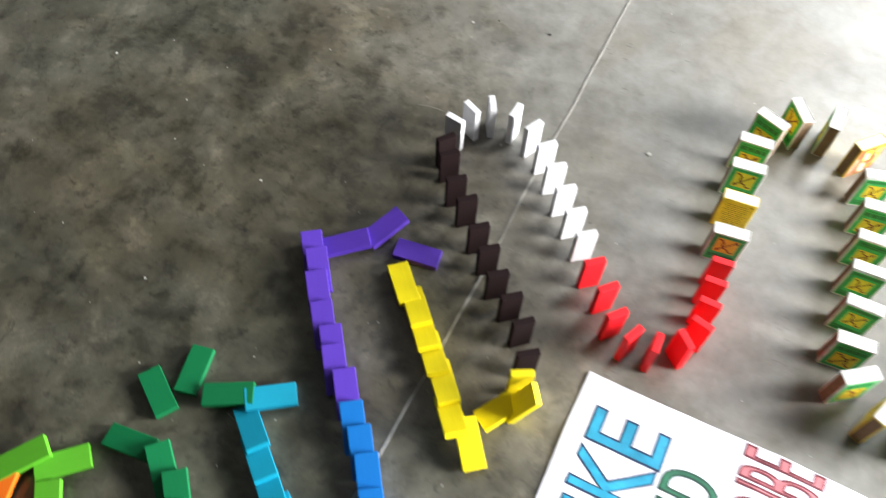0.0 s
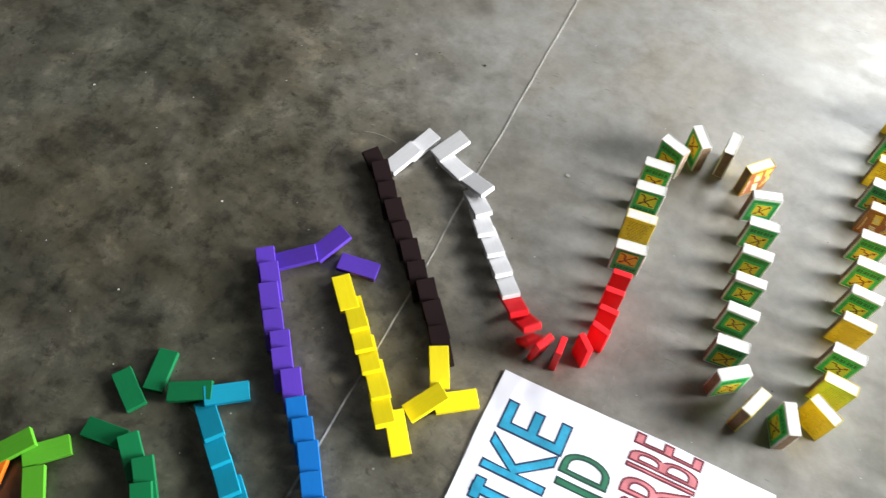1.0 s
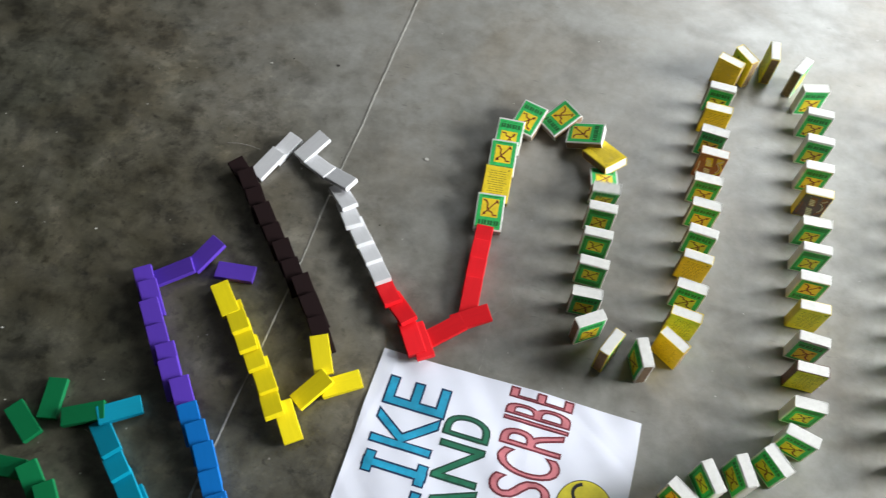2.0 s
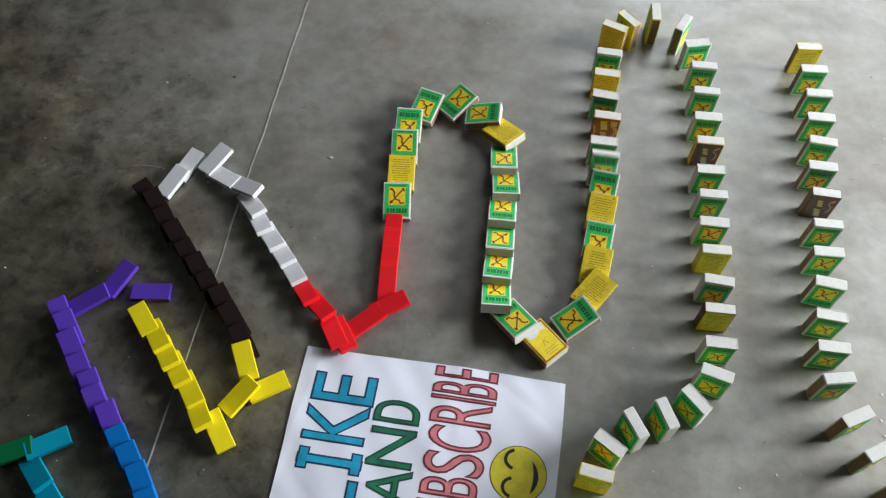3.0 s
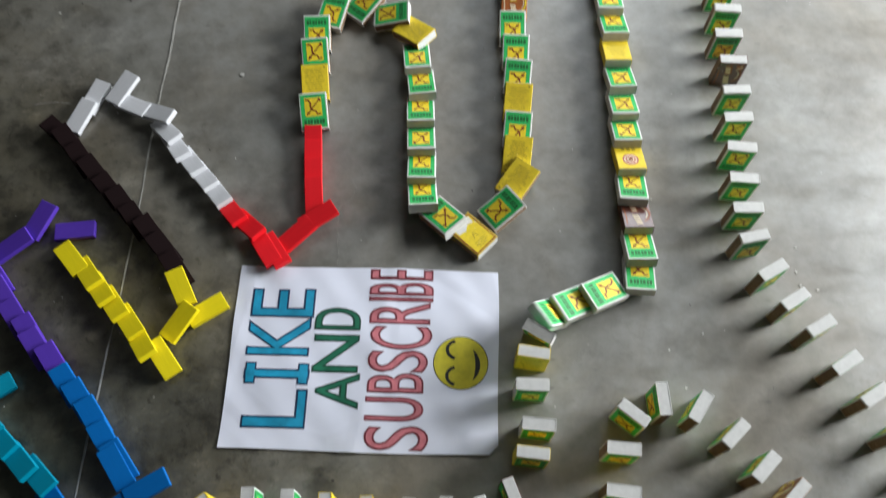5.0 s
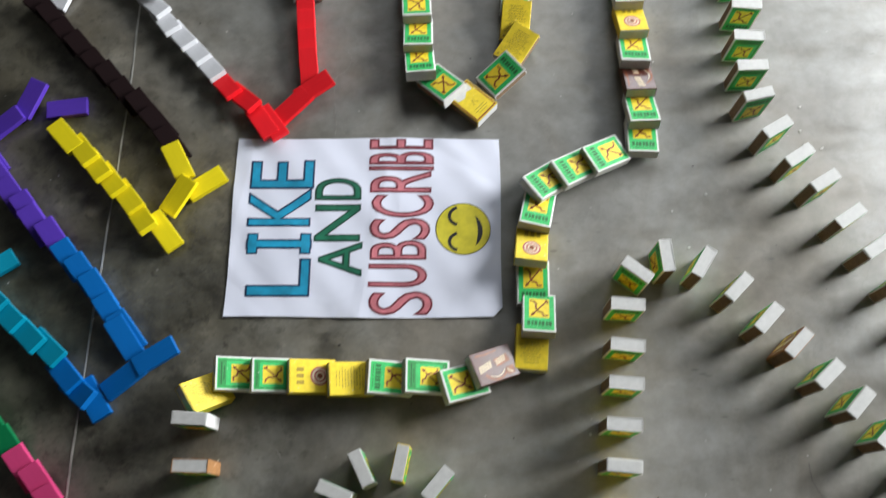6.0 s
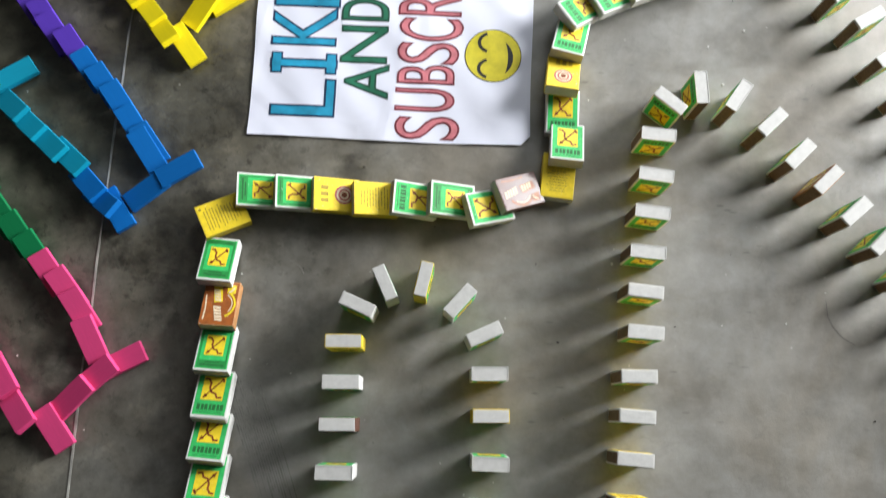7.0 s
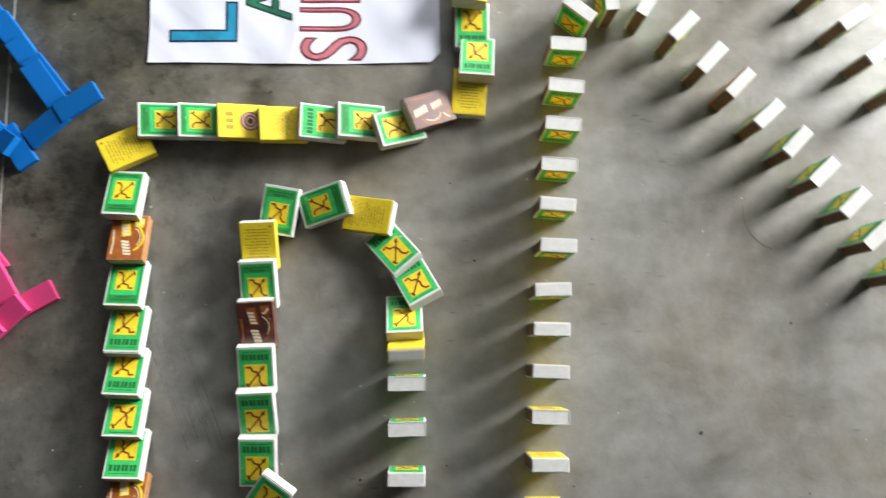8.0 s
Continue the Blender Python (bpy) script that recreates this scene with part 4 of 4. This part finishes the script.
GREEN = [
    (-335, -259, 0, 125, 15.4),
    (-354, -240, 0, 125, 15.4),
    (-373, -222, 0, 125, 15.4),
    (-392, -203, 0, 124, 15.7),
    (-403, -180, 0, 129, 14.2),
    (-426, -164, 0, 136, 14.2),
    (-458, -140, 5, -174, -4.8),
    (-470, -106, 1, 147, 0.0),
    (-467, -84, 1, 103, 0.0),
    (-450, -79, 5, 28, 2.5),
]
PINK = [
    (-272, -345, 0, 116, 13.2),
    (-283, -315, 0, 123, 16.1),
    (-298, -294, 0, 126, 16.0),
    (-317, -278, 0, 125, 16.0),
    (-269, -356, 0, 29, 1.3),
    (-289, -376, 1, 41, 8.6),
    (-308, -399, 1, 46, 10.5),
    (-320, -393, 7, -54, -7.9),
    (-426, -286, 0, -50, 10.6),
    (-402, -316, 0, -50, 10.7),
    (-379, -346, 0, -51, 10.5),
    (-357, -381, 0, -45, 18.6),
]
LIME = [
    (-494, -237, 1, 126, 4.6),
    (-538, -199, 3, 45, -2.7),
    (-565, -214, 5, 55, 5.7),
]
ORANGE = [
    (-546, -253, 0, 104, 6.9),
]

# printed faces, back face then front face, in the order of the rows
FACES = {
    "FIRST_RISE": "GY YG GY GY GY GY GY YO",
    "FIRST_FALL": "GG GG GG GG GG GG GG FG GY YG",
    "SECOND_RISE": "YG GY YG GY GY GY OB GY YG GY YG",
    "SECOND_FALL": "AG YG GG GG GG GG GG YB GG GG GG",
    "BEND_BY_PAPER": "AY GG BY GG GG GG GG GG GG AY GG",
    "ROW_BELOW_PAPER": "GG YG BG GY HY GY YG AY HY HY YG",
    "LONG_DESCENT": "HG OG HG GG GY GG GG OG",
    "HIDDEN_TURN": "GG GG GY GG GY",
    "INNER_RISE": "GY GG GG BG HG YG HG HG YG GG",
    "INNER_FALL": "GG GG YG GG GG GG",
}
FALLS = []  # (thing, depth, row, time of the half-way tilt)


def moving(make, rows, depth, times):
    for row, t in zip(rows, times):
        FALLS.append((make(), depth, row, t))


def chain_time(k):
    """When the k-th matchbox of the chain is half-way down."""
    marks = ((0, 1.31), (3, 1.56), (4, 1.68), (5, 1.74), (6, 1.775), (7, 1.83), (8, 1.93), (9, 2.04), (11, 2.21), (27, 3.40), (28, 3.53), (30, 3.63), (31, 3.70),
             (34, 3.94), (35, 4.00), (36, 4.09), (38, 4.26), (40, 4.42), (42, 4.57), (43, 4.665), (57, 5.72), (61, 5.98), (62, 6.09), (64, 6.22), (75, 7.10), (81, 7.59), (87, 8.035), (91, 8.36))
    return float(np.interp(k, [m[0] for m in marks], [m[1] for m in marks]))


TILE_GROUP = "domino tile chain"


def tile_of(colour, extra):
    return tagged(tile(colour), colour + " painted wooden domino tile " + extra, "domino tile", TILE_GROUP)


def fixed(colour, rows):
    for x, y, z, heading, lie in rows:
        ob = tile_of(colour, "lying toppled on the floor")
        ob.matrix_basis = lean(x / 1e3, y / 1e3, z / 1e3, heading, 90 - lie, TILE[1])


for name_, rows_ in (("purple", PURPLE), ("yellow", YELLOW), ("teal", TEAL), ("blue", BLUE), ("green", GREEN), ("pink", PINK), ("lime", LIME), ("orange", ORANGE)):
    fixed(name_, rows_)

for name_, rows_, t0, t1 in (("yellow", YELLOW_END, 0.03, 0.14), ("black", BLACK, 0.19, 0.58), ("white", WHITE, 0.60, 0.90), ("red", RED, 0.95, 1.285)):
    times_ = [t0 + (t1 - t0) * k / (len(rows_) - 1) for k in range(len(rows_))]
    moving(lambda c=name_: tile_of(c, "toppling along the chain"), rows_, TILE[1], times_)

pick = random.Random(21)
order = 0
for key_, rows_ in (("FIRST_RISE", FIRST_RISE), ("FIRST_FALL", FIRST_FALL), ("SECOND_RISE", SECOND_RISE), ("SECOND_FALL", SECOND_FALL), ("BEND_BY_PAPER", BEND_BY_PAPER),
                    ("ROW_BELOW_PAPER", ROW_BELOW_PAPER), ("LONG_DESCENT", LONG_DESCENT), ("HIDDEN_TURN", HIDDEN_TURN), ("INNER_RISE", INNER_RISE), ("INNER_FALL", INNER_FALL)):
    for row_, faces_ in zip(rows_, FACES[key_].split()):
        FALLS.append((matchbox(faces_[0], faces_[1], pick, True, order < 32), BOX[1], row_, chain_time(order)))
        order += 1

# boxes that stay standing: back and front faces
for rows_, faces_ in ((STAND_COLUMN, "GY GY GY GY GY GY GY GY GY GY GY GY"), (STAND_DIAGONAL, "GY GG GG GG GG OG GG GG GG GG GG GG"),
                      (STAND_LAST, "YY GG GG GG GG GG BB GG GG GG GG GG GG GG GG GG GG GG GG GG GG")):
    for (x_, y_, heading_), f_ in zip(rows_, faces_.split()):
        ob_ = matchbox(f_[0], f_[1], pick, False)
        ob_.matrix_basis = pose(x_ / 1e3, y_ / 1e3, 0, 0, 0, heading_ - 90)


def motions():
    """Every piece tips over its front foot edge as the wave passes."""
    for thing, depth, (x, y, h0, px, py, pz, h1, lie), t in FALLS:
        full = 90 - lie
        c, s = math.cos(radians(h0)), math.sin(radians(h0))
        fx, fy = x + c * depth * 500, y + s * depth * 500

        def at(angle):
            k = (angle / full) ** 1.5
            return lean((fx + (px - fx) * k) / 1e3, (fy + (py - fy) * k) / 1e3, pz * k / 1e3, h0 + (h1 - h0) * k, angle, depth)

        steps = ((-0.13, 0.0), (-0.065, 0.09), (-0.02, 0.38), (0.02, 0.62), (0.07, 0.86), (0.14, 0.95), (0.30, 1.0))
        rows = []
        if t - 0.13 > 0.04:
            rows.append((0.0, at(0)))
        times = [t + dt for dt, _ in steps]
        angles = [full * k for _, k in steps]
        if t - 0.13 <= 0.04:
            rows.append((0.0, at(float(np.interp(0.0, times, angles)))))
        for tt, a in zip(times, angles):
            if 0.02 < tt < 7.98:
                rows.append((tt, at(a)))
        rows.append((8.0, at(float(np.interp(8.0, times, angles)))))
        walk(thing, rows)


motions()
